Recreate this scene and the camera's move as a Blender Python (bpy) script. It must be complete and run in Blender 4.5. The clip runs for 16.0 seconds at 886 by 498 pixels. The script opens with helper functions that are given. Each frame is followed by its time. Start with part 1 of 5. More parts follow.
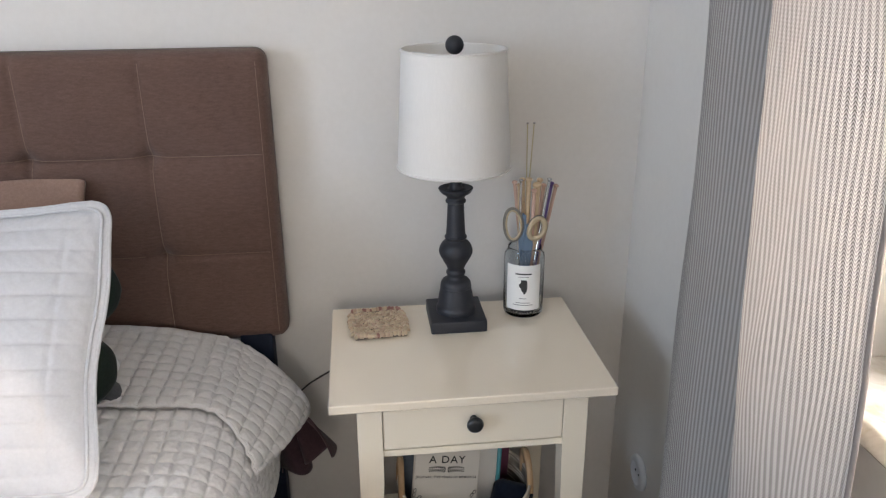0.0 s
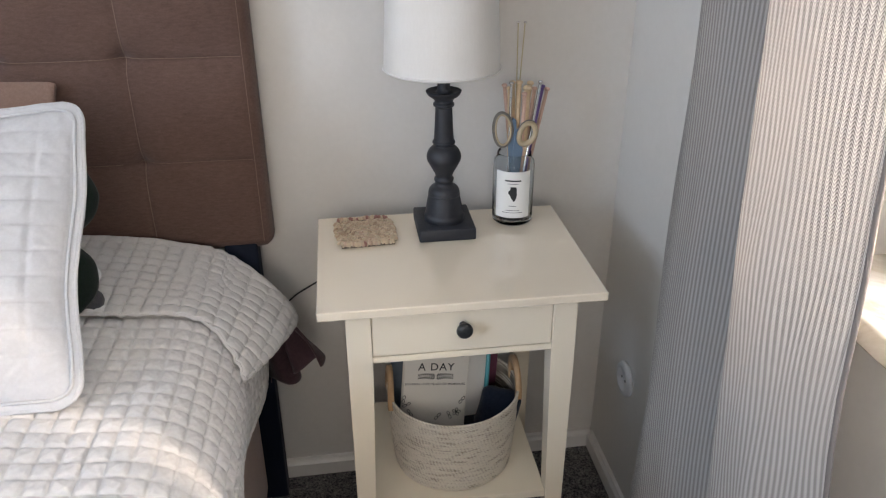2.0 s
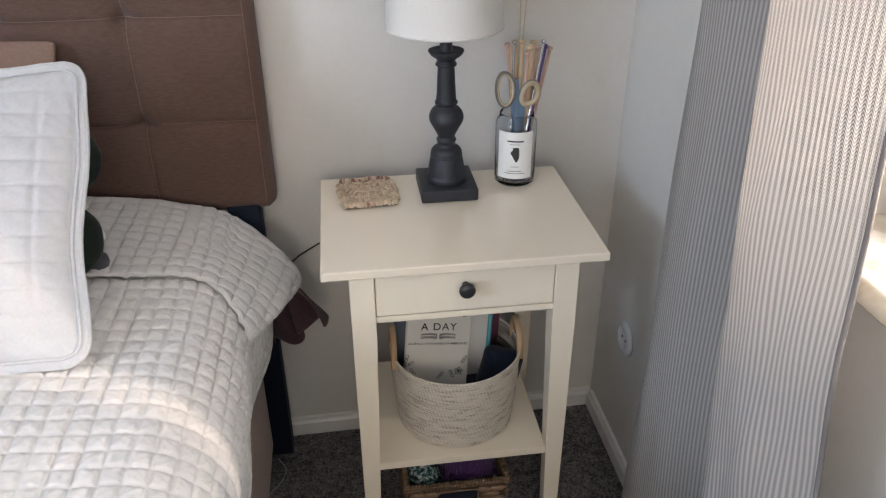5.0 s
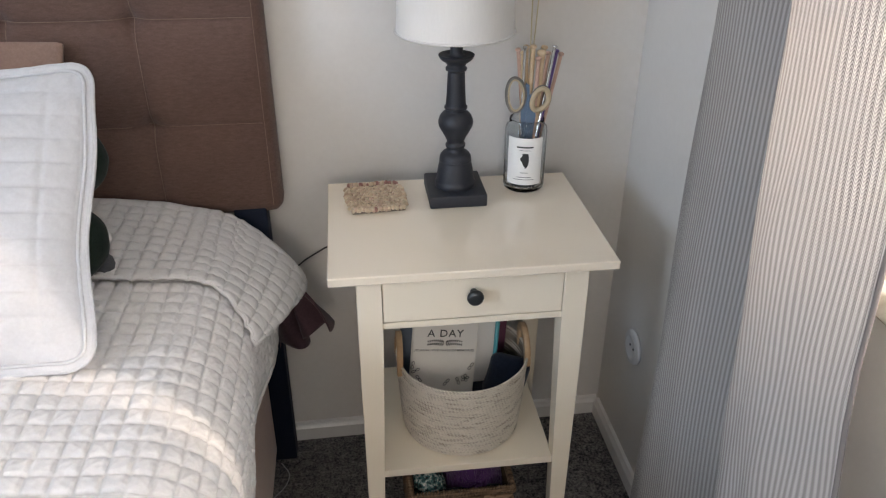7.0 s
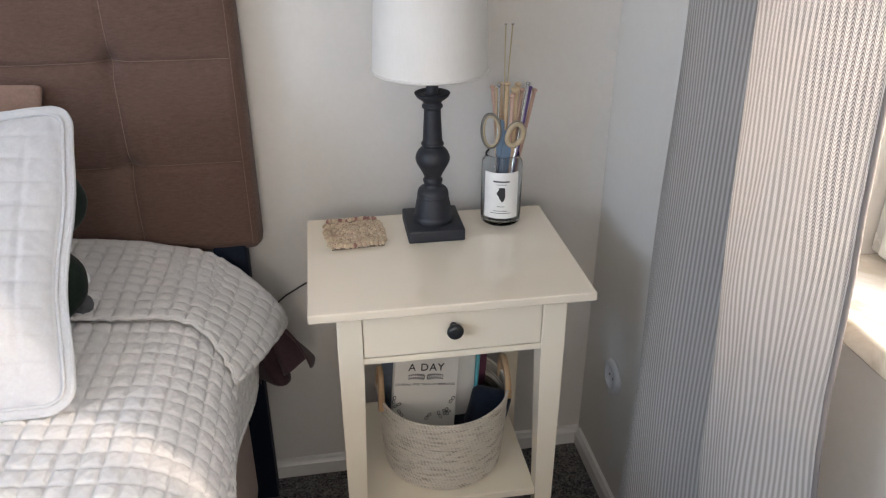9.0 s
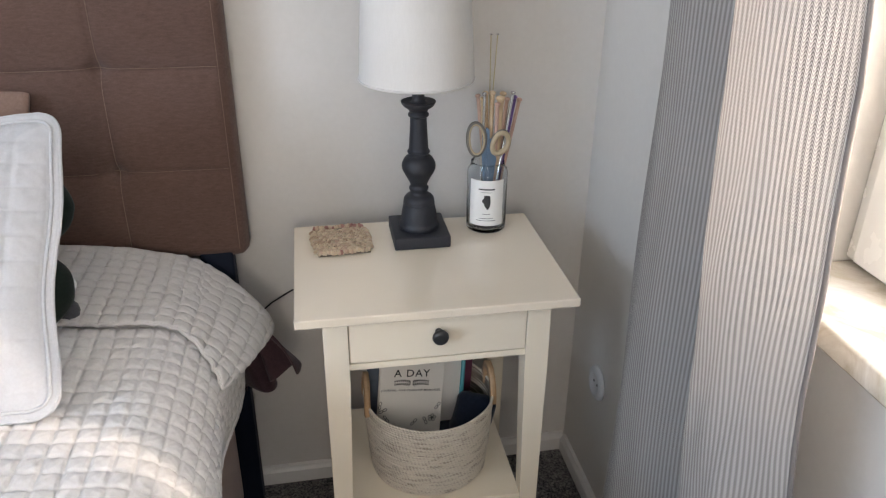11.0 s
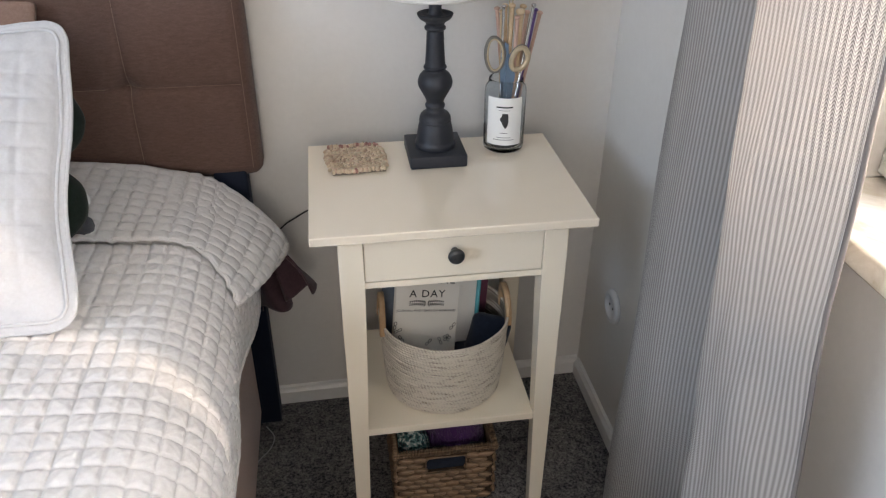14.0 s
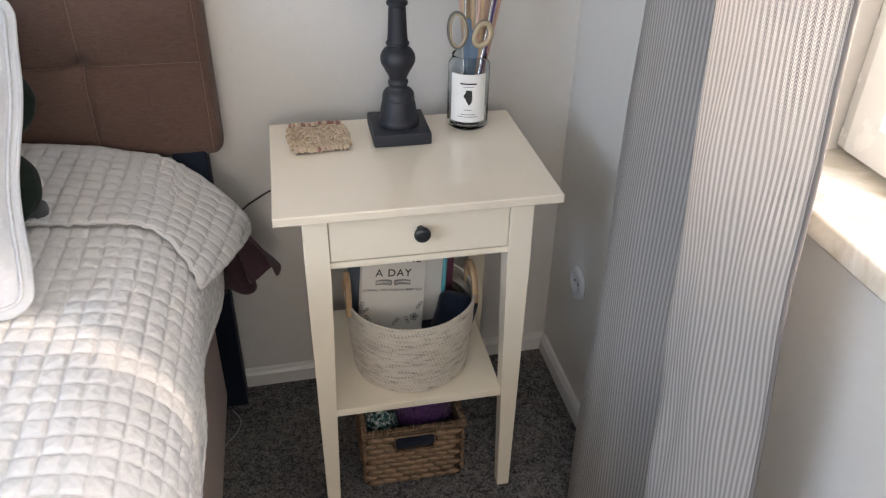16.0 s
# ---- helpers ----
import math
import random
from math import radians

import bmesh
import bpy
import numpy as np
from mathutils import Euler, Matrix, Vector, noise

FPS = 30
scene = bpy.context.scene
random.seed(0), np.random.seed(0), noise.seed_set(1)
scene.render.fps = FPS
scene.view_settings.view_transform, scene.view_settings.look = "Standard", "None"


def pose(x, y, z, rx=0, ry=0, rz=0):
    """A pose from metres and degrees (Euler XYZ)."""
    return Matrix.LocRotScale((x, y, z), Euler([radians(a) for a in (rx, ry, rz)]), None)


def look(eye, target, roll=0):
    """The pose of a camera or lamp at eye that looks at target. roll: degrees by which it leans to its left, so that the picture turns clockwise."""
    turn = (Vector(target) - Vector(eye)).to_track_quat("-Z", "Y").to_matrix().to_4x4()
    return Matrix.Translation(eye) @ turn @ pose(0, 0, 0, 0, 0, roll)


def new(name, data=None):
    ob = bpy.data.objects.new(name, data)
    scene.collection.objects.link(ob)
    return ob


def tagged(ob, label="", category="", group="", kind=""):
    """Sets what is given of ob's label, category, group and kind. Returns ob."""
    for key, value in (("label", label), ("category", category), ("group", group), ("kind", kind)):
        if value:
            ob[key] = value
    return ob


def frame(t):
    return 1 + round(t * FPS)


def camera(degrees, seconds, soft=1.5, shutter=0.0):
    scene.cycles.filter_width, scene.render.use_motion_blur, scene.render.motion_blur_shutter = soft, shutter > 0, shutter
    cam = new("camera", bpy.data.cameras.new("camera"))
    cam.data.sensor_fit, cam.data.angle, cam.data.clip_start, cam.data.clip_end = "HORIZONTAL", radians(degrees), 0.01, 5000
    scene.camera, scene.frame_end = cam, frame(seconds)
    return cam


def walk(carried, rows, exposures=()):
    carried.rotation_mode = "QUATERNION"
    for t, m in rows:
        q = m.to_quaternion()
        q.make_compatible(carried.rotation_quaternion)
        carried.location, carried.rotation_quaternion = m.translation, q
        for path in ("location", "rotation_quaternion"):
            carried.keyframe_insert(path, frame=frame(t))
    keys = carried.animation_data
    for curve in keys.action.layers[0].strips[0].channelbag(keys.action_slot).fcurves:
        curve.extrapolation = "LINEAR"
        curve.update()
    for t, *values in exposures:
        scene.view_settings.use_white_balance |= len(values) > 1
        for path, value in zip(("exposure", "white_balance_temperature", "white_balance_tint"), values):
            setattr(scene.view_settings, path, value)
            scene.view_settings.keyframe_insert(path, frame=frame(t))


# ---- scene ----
cam = camera(60.2, 16.0, soft=1.2)
PATH = [
    (0, (-0.167, -1.194, 1.347), (0.044, 0.66, 0.627), -0.4),
    (0.5, (-0.168, -1.198, 1.345), (0.047, 0.645, 0.597), -0.4),
    (1, (-0.17, -1.194, 1.33), (0.052, 0.623, 0.524), -0.4),
    (1.5, (-0.171, -1.189, 1.319), (0.061, 0.605, 0.467), -0.3),
    (2, (-0.172, -1.178, 1.312), (0.068, 0.588, 0.405), -0.2),
    (2.5, (-0.178, -1.182, 1.312), (0.07, 0.565, 0.37), -0.1),
    (3, (-0.177, -1.183, 1.31), (0.072, 0.554, 0.35), -0.1),
    (3.5, (-0.175, -1.188, 1.311), (0.071, 0.543, 0.341), -0.4),
    (4, (-0.172, -1.186, 1.314), (0.071, 0.541, 0.335), -0.5),
    (6.5, (-0.187, -1.177, 1.308), (0.032, 0.54, 0.305), 0.2),
    (7, (-0.182, -1.17, 1.31), (0.041, 0.556, 0.324), 0.2),
    (7.5, (-0.182, -1.166, 1.312), (0.047, 0.57, 0.346), -0.1),
    (8, (-0.183, -1.166, 1.314), (0.061, 0.578, 0.367), -0.3),
    (8.5, (-0.183, -1.173, 1.317), (0.081, 0.578, 0.388), -0.2),
    (9, (-0.182, -1.179, 1.322), (0.099, 0.577, 0.407), -0.0),
    (11.5, (-0.181, -1.196, 1.325), (0.135, 0.565, 0.431), 0.6),
    (12, (-0.184, -1.198, 1.315), (0.114, 0.549, 0.388), 0.7),
    (12.5, (-0.185, -1.194, 1.306), (0.097, 0.533, 0.338), 0.7),
    (13, (-0.178, -1.196, 1.303), (0.086, 0.513, 0.298), 0.6),
    (13.5, (-0.182, -1.2, 1.304), (0.076, 0.497, 0.278), 0.4),
    (14, (-0.182, -1.187, 1.297), (0.082, 0.495, 0.247), 0.4),
    (14.5, (-0.186, -1.181, 1.293), (0.098, 0.486, 0.225), 0.6),
    (15, (-0.188, -1.168, 1.292), (0.129, 0.479, 0.203), 0.9),
    (15.5, (-0.184, -1.18, 1.29), (0.156, 0.458, 0.194), 1.0),
    (16, (-0.185, -1.182, 1.291), (0.168, 0.455, 0.198), 1.2),
]
walk(cam, [(t, look(eye, target, roll)) for t, eye, target, roll in PATH], exposures=((0.0, 0.50, 6790, 15), (4.0, 0.60, 6790, 15), (9.0, 0.60, 6790, 15), (14.0, 0.65, 6790, 15), (16.0, 0.73, 6790, 15)))

# ---------------------------------------------------------------- light
world = bpy.data.worlds.new("world")
scene.world = world
world.use_nodes = True
wt = world.node_tree
sky = wt.nodes.new("ShaderNodeTexSky")
sky.sky_type = "NISHITA"
sky.sun_disc = False
sky.sun_elevation = radians(30)
sky.sun_rotation = radians(112)
wt.nodes["Background"].inputs["Strength"].default_value = 0.10
wt.links.new(sky.outputs[0], wt.nodes["Background"].inputs["Color"])

XW, YW = 0.395, 0.25            # window wall and headboard wall
XL, YB, ZC = -2.75, -3.1, 2.5   # far walls and ceiling
SUN_WAY = Vector((-0.95, 0.375, -0.58)).normalized()
sun = new("sun", bpy.data.lights.new("sun", "SUN"))
sun.data.energy = 1.2
sun.data.angle = radians(1.5)
sun.data.color = (1.0, 0.87, 0.71)
sun.matrix_world = look((4, -3, 4), Vector((4, -3, 4)) + SUN_WAY)

sky_lamp = new("window_skylight", bpy.data.lights.new("window_skylight", "AREA"))
sky_lamp.data.shape = "RECTANGLE"
sky_lamp.data.size, sky_lamp.data.size_y = 1.1, 1.0
sky_lamp.data.energy = 17
sky_lamp.data.color = (0.50, 0.72, 1.0)
sky_lamp.matrix_world = look((0.98, -0.88, 2.1), (-0.7, -0.88, 0.6))
glow_lamp = new("sunlit_ground_glow", bpy.data.lights.new("sunlit_ground_glow", "AREA"))
glow_lamp.data.shape = "RECTANGLE"
glow_lamp.data.size, glow_lamp.data.size_y = 1.0, 0.6
glow_lamp.data.energy = 46
glow_lamp.data.color = (1.0, 0.92, 0.79)
glow_lamp.matrix_world = look((0.86, -0.90, 0.95), (-1, -0.90, 1.65))
# added warm fill lamp, set in an unseen window of the rear wall
rear_fill = new("rear_fill_light", bpy.data.lights.new("rear_fill_light", "AREA"))
rear_fill.data.shape = "RECTANGLE"
rear_fill.data.size, rear_fill.data.size_y = 0.69, 0.99
rear_fill.data.energy = 11
rear_fill.data.color = (1.0, 0.93, 0.83)
rear_fill.matrix_world = look((-0.45, YB - 0.035, 1.5), (-0.45, 0, 1.5))
# added cool fill lamp, set in an unseen window of the far wall
west_fill = new("west_fill_light", bpy.data.lights.new("west_fill_light", "AREA"))
west_fill.data.shape = "RECTANGLE"
west_fill.data.size, west_fill.data.size_y = 1.18, 1.03
west_fill.data.energy = 38
west_fill.data.color = (0.60, 0.78, 1.0)
west_fill.matrix_world = look((XL - 0.035, -2.2, 1.72), (0, -2.2, 1.60))


# ---------------------------------------------------------------- materials
def material(name, base, rough=0.6, metal=0.0):
    m = bpy.data.materials.new(name)
    m.use_nodes = True
    b = m.node_tree.nodes["Principled BSDF"]
    b.inputs["Base Color"].default_value = (*base, 1)
    b.inputs["Roughness"].default_value = rough
    b.inputs["Metallic"].default_value = metal
    return m


def nod(m, kind, **inputs):
    n = m.node_tree.nodes.new(kind)
    for k, v in inputs.items():
        n.inputs[k.replace("_", " ")].default_value = v
    return n


def link(m, a, b):
    m.node_tree.links.new(a, b)


def bsdf(m):
    return m.node_tree.nodes["Principled BSDF"]


def mix_colours(m, fac, a, b):
    n = m.node_tree.nodes.new("ShaderNodeMix")
    n.data_type = "RGBA"
    link(m, fac, n.inputs[0])
    for sock, c in ((n.inputs[6], a), (n.inputs[7], b)):
        if isinstance(c, tuple):
            sock.default_value = (*c, 1)
        else:
            link(m, c, sock)
    return n.outputs[2]


def ramp(m, sock, lo, hi):
    n = m.node_tree.nodes.new("ShaderNodeMapRange")
    n.inputs[1].default_value, n.inputs[2].default_value = lo, hi
    link(m, sock, n.inputs[0])
    return n.outputs[0]


def maths(m, op, a, b=0.0):
    n = m.node_tree.nodes.new("ShaderNodeMath")
    n.operation = op
    for i, v in enumerate((a, b)):
        if isinstance(v, (int, float)):
            n.inputs[i].default_value = v
        else:
            link(m, v, n.inputs[i])
    return n.outputs[0]


def coords(m, which="Object"):
    return nod(m, "ShaderNodeTexCoord").outputs[which]


def noise_tex(m, vec, scale, detail=4.0, rough=0.55):
    n = nod(m, "ShaderNodeTexNoise", Scale=scale, Detail=detail, Roughness=rough)
    link(m, vec, n.inputs["Vector"])
    return n.outputs["Fac"]


def bump(m, height, strength=0.3, dist=0.002, base=None):
    n = nod(m, "ShaderNodeBump", Strength=strength, Distance=dist)
    link(m, height, n.inputs["Height"])
    if base is not None:
        link(m, base, n.inputs["Normal"])
    link(m, n.outputs[0], bsdf(m).inputs["Normal"])
    return n.outputs[0]


def worn(name, a, b, rough=0.6, metal=0.0, big=3.0, fine=120.0, relief=0.15, dist=0.001, lo=0.3, hi=0.7, sheen=0.0):
    """A surface with colour that varies at a large scale, and fine grain relief."""
    m = material(name, a, rough, metal)
    c = coords(m)
    large = noise_tex(m, c, big)
    small = noise_tex(m, c, fine, 3)
    mixed = maths(m, "ADD", maths(m, "MULTIPLY", large, 0.6), maths(m, "MULTIPLY", small, 0.4))
    link(m, mix_colours(m, ramp(m, mixed, lo, hi), a, b), bsdf(m).inputs["Base Color"])
    link(m, maths(m, "ADD", maths(m, "MULTIPLY", small, 0.15), rough - 0.07), bsdf(m).inputs["Roughness"])
    bump(m, small, relief, dist)
    if sheen:
        bsdf(m).inputs["Sheen Weight"].default_value = sheen
    return m


MAT = {}
MAT["wall"] = worn("wall_paint", (0.60, 0.575, 0.54), (0.65, 0.625, 0.59), 0.55, big=2.0, fine=90, relief=0.25, dist=0.0012)
MAT["ceiling"] = worn("ceiling_paint", (0.78, 0.77, 0.75), (0.82, 0.81, 0.79), 0.8, fine=60)
MAT["base"] = worn("skirting_paint", (0.62, 0.605, 0.58), (0.70, 0.685, 0.66), 0.35, fine=40, relief=0.1)
MAT["cream"] = worn("cream_lacquer", (0.77, 0.692, 0.555), (0.79, 0.712, 0.58), 0.17, big=2.5, fine=300, relief=0.04, dist=0.0004, lo=0.2, hi=0.8)
MAT["cream_top"] = worn("cream_lacquer_gloss", (0.775, 0.685, 0.55), (0.795, 0.705, 0.575), 0.10, big=2.5, fine=300, relief=0.025, dist=0.0003, lo=0.2, hi=0.8)
bsdf(MAT["cream_top"]).inputs["Coat Weight"].default_value = 1.0
bsdf(MAT["cream_top"]).inputs["Coat Roughness"].default_value = 0.03
MAT["lamp_black"] = worn("lamp_black", (0.010, 0.012, 0.018), (0.021, 0.023, 0.031), 0.52, big=12, fine=160, relief=0.25, dist=0.0008)
MAT["knob"] = worn("knob_black", (0.012, 0.014, 0.016), (0.03, 0.032, 0.034), 0.3, big=30, fine=200, relief=0.1)
MAT["black_metal"] = worn("bed_metal", (0.006, 0.010, 0.022), (0.011, 0.016, 0.030), 0.62, big=10, fine=90)
bsdf(MAT["black_metal"]).inputs["Specular IOR Level"].default_value = 0.15
MAT["pvc"] = worn("window_white", (0.82, 0.82, 0.81), (0.86, 0.86, 0.85), 0.25, fine=30, relief=0.03)
MAT["socket"] = worn("socket_white", (0.52, 0.52, 0.52), (0.58, 0.58, 0.58), 0.35, fine=40, relief=0.03)
MAT["hole"] = worn("socket_hole", (0.02, 0.02, 0.02), (0.03, 0.03, 0.03), 0.6)
MAT["cable"] = worn("cable_black", (0.015, 0.015, 0.016), (0.03, 0.03, 0.03), 0.5)
MAT["wire_grey"] = worn("wire_grey", (0.30, 0.30, 0.31), (0.38, 0.38, 0.39), 0.5)
MAT["ground_out"] = worn("pale_paving", (0.35, 0.34, 0.32), (0.45, 0.44, 0.42), 0.8, big=0.6, fine=12)


def cloth(name, a, b, weave=900.0, rough=0.9, relief=0.35, sheen=0.15, through_light=0.0, streak=(1.0, 1.0, 1.0)):
    m = material(name, a, rough)
    c = coords(m)
    st = nod(m, "ShaderNodeMapping", Scale=streak)
    link(m, c, st.inputs["Vector"])
    large = noise_tex(m, c, 5.0)
    small = noise_tex(m, st.outputs[0], weave, 2)
    mid = noise_tex(m, st.outputs[0], weave * 0.2, 3)
    mixed = maths(m, "ADD", maths(m, "MULTIPLY", large, 0.3), maths(m, "ADD", maths(m, "MULTIPLY", small, 0.35), maths(m, "MULTIPLY", mid, 0.35)))
    link(m, mix_colours(m, ramp(m, mixed, 0.36, 0.64), a, b), bsdf(m).inputs["Base Color"])
    bump(m, maths(m, "ADD", small, mid), relief, 0.0008)
    bsdf(m).inputs["Sheen Weight"].default_value = sheen
    bsdf(m).inputs["Specular IOR Level"].default_value = 0.2
    if through_light:
        t = nod(m, "ShaderNodeBsdfTranslucent", Color=(*b, 1))
        mix = nod(m, "ShaderNodeMixShader", Fac=through_light)
        out = m.node_tree.nodes["Material Output"]
        link(m, bsdf(m).outputs[0], mix.inputs[1])
        link(m, t.outputs[0], mix.inputs[2])
        link(m, mix.outputs[0], out.inputs["Surface"])
    return m


MAT["head"] = cloth("headboard_linen", (0.088, 0.050, 0.039), (0.146, 0.089, 0.071), 1300, relief=0.4, streak=(0.3, 1, 1))
MAT["thread"] = cloth("stitch_thread", (0.165, 0.11, 0.08), (0.23, 0.16, 0.12), 1500)
MAT["quilt"] = cloth("quilt_cotton", (0.54, 0.53, 0.525), (0.615, 0.603, 0.597), 1100, relief=0.3)
MAT["sham"] = cloth("sham_cotton", (0.47, 0.475, 0.49), (0.55, 0.555, 0.57), 1100, relief=0.3, through_light=0.08)
MAT["taupe"] = cloth("base_taupe", (0.29, 0.185, 0.15), (0.37, 0.25, 0.205), 1000)
MAT["pillow_brown"] = cloth("pillow_brown", (0.21, 0.13, 0.10), (0.28, 0.185, 0.145), 1000)
MAT["maroon"] = cloth("sheet_maroon", (0.062, 0.033, 0.041), (0.095, 0.054, 0.063), 900)
MAT["green"] = cloth("cushion_green", (0.007, 0.012, 0.009), (0.014, 0.023, 0.017), 500, sheen=0.1)
MAT["shade"] = cloth("shade_linen", (0.80, 0.78, 0.745), (0.86, 0.84, 0.805), 1400, relief=0.15, through_light=0.25, streak=(1, 1, 0.2))
MAT["grey_cloth"] = cloth("cloth_grey", (0.05, 0.052, 0.058), (0.09, 0.092, 0.10), 700)
MAT["tag"] = cloth("tag_white", (0.7, 0.7, 0.7), (0.78, 0.78, 0.78), 700)

# carpet: grey fleck pile
m = MAT["carpet"] = material("carpet_pile", (0.06, 0.06, 0.065), 0.95)
c = coords(m)
f1, f2, f3 = noise_tex(m, c, 170, 4, 0.75), noise_tex(m, c, 60, 3), noise_tex(m, c, 6, 3)
tuft = maths(m, "ADD", maths(m, "MULTIPLY", f1, 0.6), maths(m, "ADD", maths(m, "MULTIPLY", f2, 0.25), maths(m, "MULTIPLY", f3, 0.15)))
link(m, mix_colours(m, ramp(m, tuft, 0.42, 0.62), (0.016, 0.017, 0.021), (0.29, 0.275, 0.265)), bsdf(m).inputs["Base Color"])
bump(m, maths(m, "ADD", f1, f2), 1.0, 0.006)

# marble sill
m = MAT["marble"] = material("sill_marble", (0.7, 0.66, 0.58), 0.18)
c = coords(m)
v = nod(m, "ShaderNodeTexNoise", Scale=9.0, Detail=8.0, Roughness=0.6, Distortion=1.2)
link(m, c, v.inputs["Vector"])
link(m, mix_colours(m, ramp(m, v.outputs["Fac"], 0.38, 0.62), (0.46, 0.40, 0.31), (0.74, 0.71, 0.65)), bsdf(m).inputs["Base Color"])

# curtain: ticking stripes with herringbone twill, lit from behind
m = MAT["curtain"] = material("curtain_ticking", (0.5, 0.47, 0.45), 0.9)
uv = coords(m, "UV")
sep = nod(m, "ShaderNodeSeparateXYZ")
link(m, uv, sep.inputs[0])
PITCH = 0.0059
su = maths(m, "MULTIPLY", sep.outputs[0], 1 / PITCH)
tri = maths(m, "PINGPONG", su, 0.5)
stripe = ramp(m, tri, 0.20, 0.30)
zig = maths(m, "ADD", maths(m, "MULTIPLY", sep.outputs[1], 1 / 0.0036), maths(m, "MULTIPLY", maths(m, "PINGPONG", su, 0.5), 3.0))
twill = maths(m, "PINGPONG", zig, 0.5)
twill = ramp(m, twill, 0.12, 0.38)
dark = mix_colours(m, twill, (0.205, 0.187, 0.182), (0.45, 0.425, 0.41))
pale = mix_colours(m, twill, (0.42, 0.40, 0.385), (0.67, 0.645, 0.615))
soil = noise_tex(m, coords(m), 6.0)
col = mix_colours(m, stripe, dark, pale)
col = mix_colours(m, maths(m, "MULTIPLY", soil, 0.25), col, (0.46, 0.43, 0.41))
link(m, col, bsdf(m).inputs["Base Color"])
bump(m, maths(m, "ADD", twill, stripe), 0.35, 0.0006)
bsdf(m).inputs["Specular IOR Level"].default_value = 0.15
tl = nod(m, "ShaderNodeBsdfTranslucent")
link(m, col, tl.inputs["Color"])
mx = nod(m, "ShaderNodeMixShader", Fac=0.42)
link(m, bsdf(m).outputs[0], mx.inputs[1])
link(m, tl.outputs[0], mx.inputs[2])
link(m, mx.outputs[0], m.node_tree.nodes["Material Output"].inputs["Surface"])

# glass
def glass(name, tint, rough=0.0):
    g = material(name, tint, rough)
    bsdf(g).inputs["Transmission Weight"].default_value = 1.0
    bsdf(g).inputs["IOR"].default_value = 1.46
    return g


MAT["pane"] = glass("window_glass", (0.97, 0.98, 0.98))
MAT["jar_glass"] = glass("jar_glass", (0.86, 0.89, 0.91))
bsdf(MAT["jar_glass"]).inputs["IOR"].default_value = 1.25


# ---------------------------------------------------------------- mesh helpers
def put(name, bm_or_mesh, mat, parent=None, label="", smooth=True):
    if isinstance(bm_or_mesh, bmesh.types.BMesh):
        me = bpy.data.meshes.new(name)
        bm_or_mesh.normal_update()
        bm_or_mesh.to_mesh(me)
        bm_or_mesh.free()
    else:
        me = bm_or_mesh
    for mm in (mat if isinstance(mat, (list, tuple)) else [mat]):
        me.materials.append(mm)
    if smooth:
        me.shade_smooth()
    ob = new(name, me)
    if parent is not None:
        ob.parent = parent
        ob.matrix_parent_inverse = parent.matrix_basis.inverted()
    if label:
        tagged(ob, label)
    return ob


def part(name, bm, mat, parent, label="", smooth=True):
    return put(name, bm, mat, parent, label, smooth)


def thing(name, at, label, category, group="", kind=""):
    ob = new(name)
    ob.empty_display_size = 0.05
    ob.matrix_basis = Matrix.Translation(at)
    return tagged(ob, label, category, group, kind)


def box(x0, x1, y0, y1, z0, z1, bev=0.0, seg=2):
    bm = bmesh.new()
    bmesh.ops.create_cube(bm, size=1)
    for v in bm.verts:
        v.co = Vector(((x0 + x1) / 2 + v.co.x * (x1 - x0), (y0 + y1) / 2 + v.co.y * (y1 - y0), (z0 + z1) / 2 + v.co.z * (z1 - z0)))
    if bev:
        bmesh.ops.bevel(bm, geom=list(bm.edges), offset=bev, segments=seg, affect="EDGES", profile=0.5)
    return bm


def lathe(profile, steps=48, cx=0.0, cy=0.0):
    """A turned form from (radius, z) pairs, from the bottom up, closed at both ends."""
    bm = bmesh.new()
    rings = []
    for r, z in profile:
        rings.append([bm.verts.new((cx + r * math.cos(2 * math.pi * i / steps), cy + r * math.sin(2 * math.pi * i / steps), z)) for i in range(steps)])
    for a, b in zip(rings, rings[1:]):
        for i in range(steps):
            bm.faces.new((a[i], a[(i + 1) % steps], b[(i + 1) % steps], b[i]))
    bm.faces.new(rings[0][::-1])
    bm.faces.new(rings[-1])
    return bm


def smoothed(profile, n=5):
    """Catmull-Rom through the profile's points."""
    out = []
    p = [profile[0], *profile, profile[-1]]
    for i in range(1, len(p) - 2):
        for k in range(n):
            t = k / n
            out.append(tuple(0.5 * (2 * p[i][j] + (p[i + 1][j] - p[i - 1][j]) * t + (2 * p[i - 1][j] - 5 * p[i][j] + 4 * p[i + 1][j] - p[i + 2][j]) * t * t
                             + (3 * p[i][j] - p[i - 1][j] - 3 * p[i + 1][j] + p[i + 2][j]) * t ** 3) for j in range(len(p[0]))))
    out.append(tuple(profile[-1]))
    return out


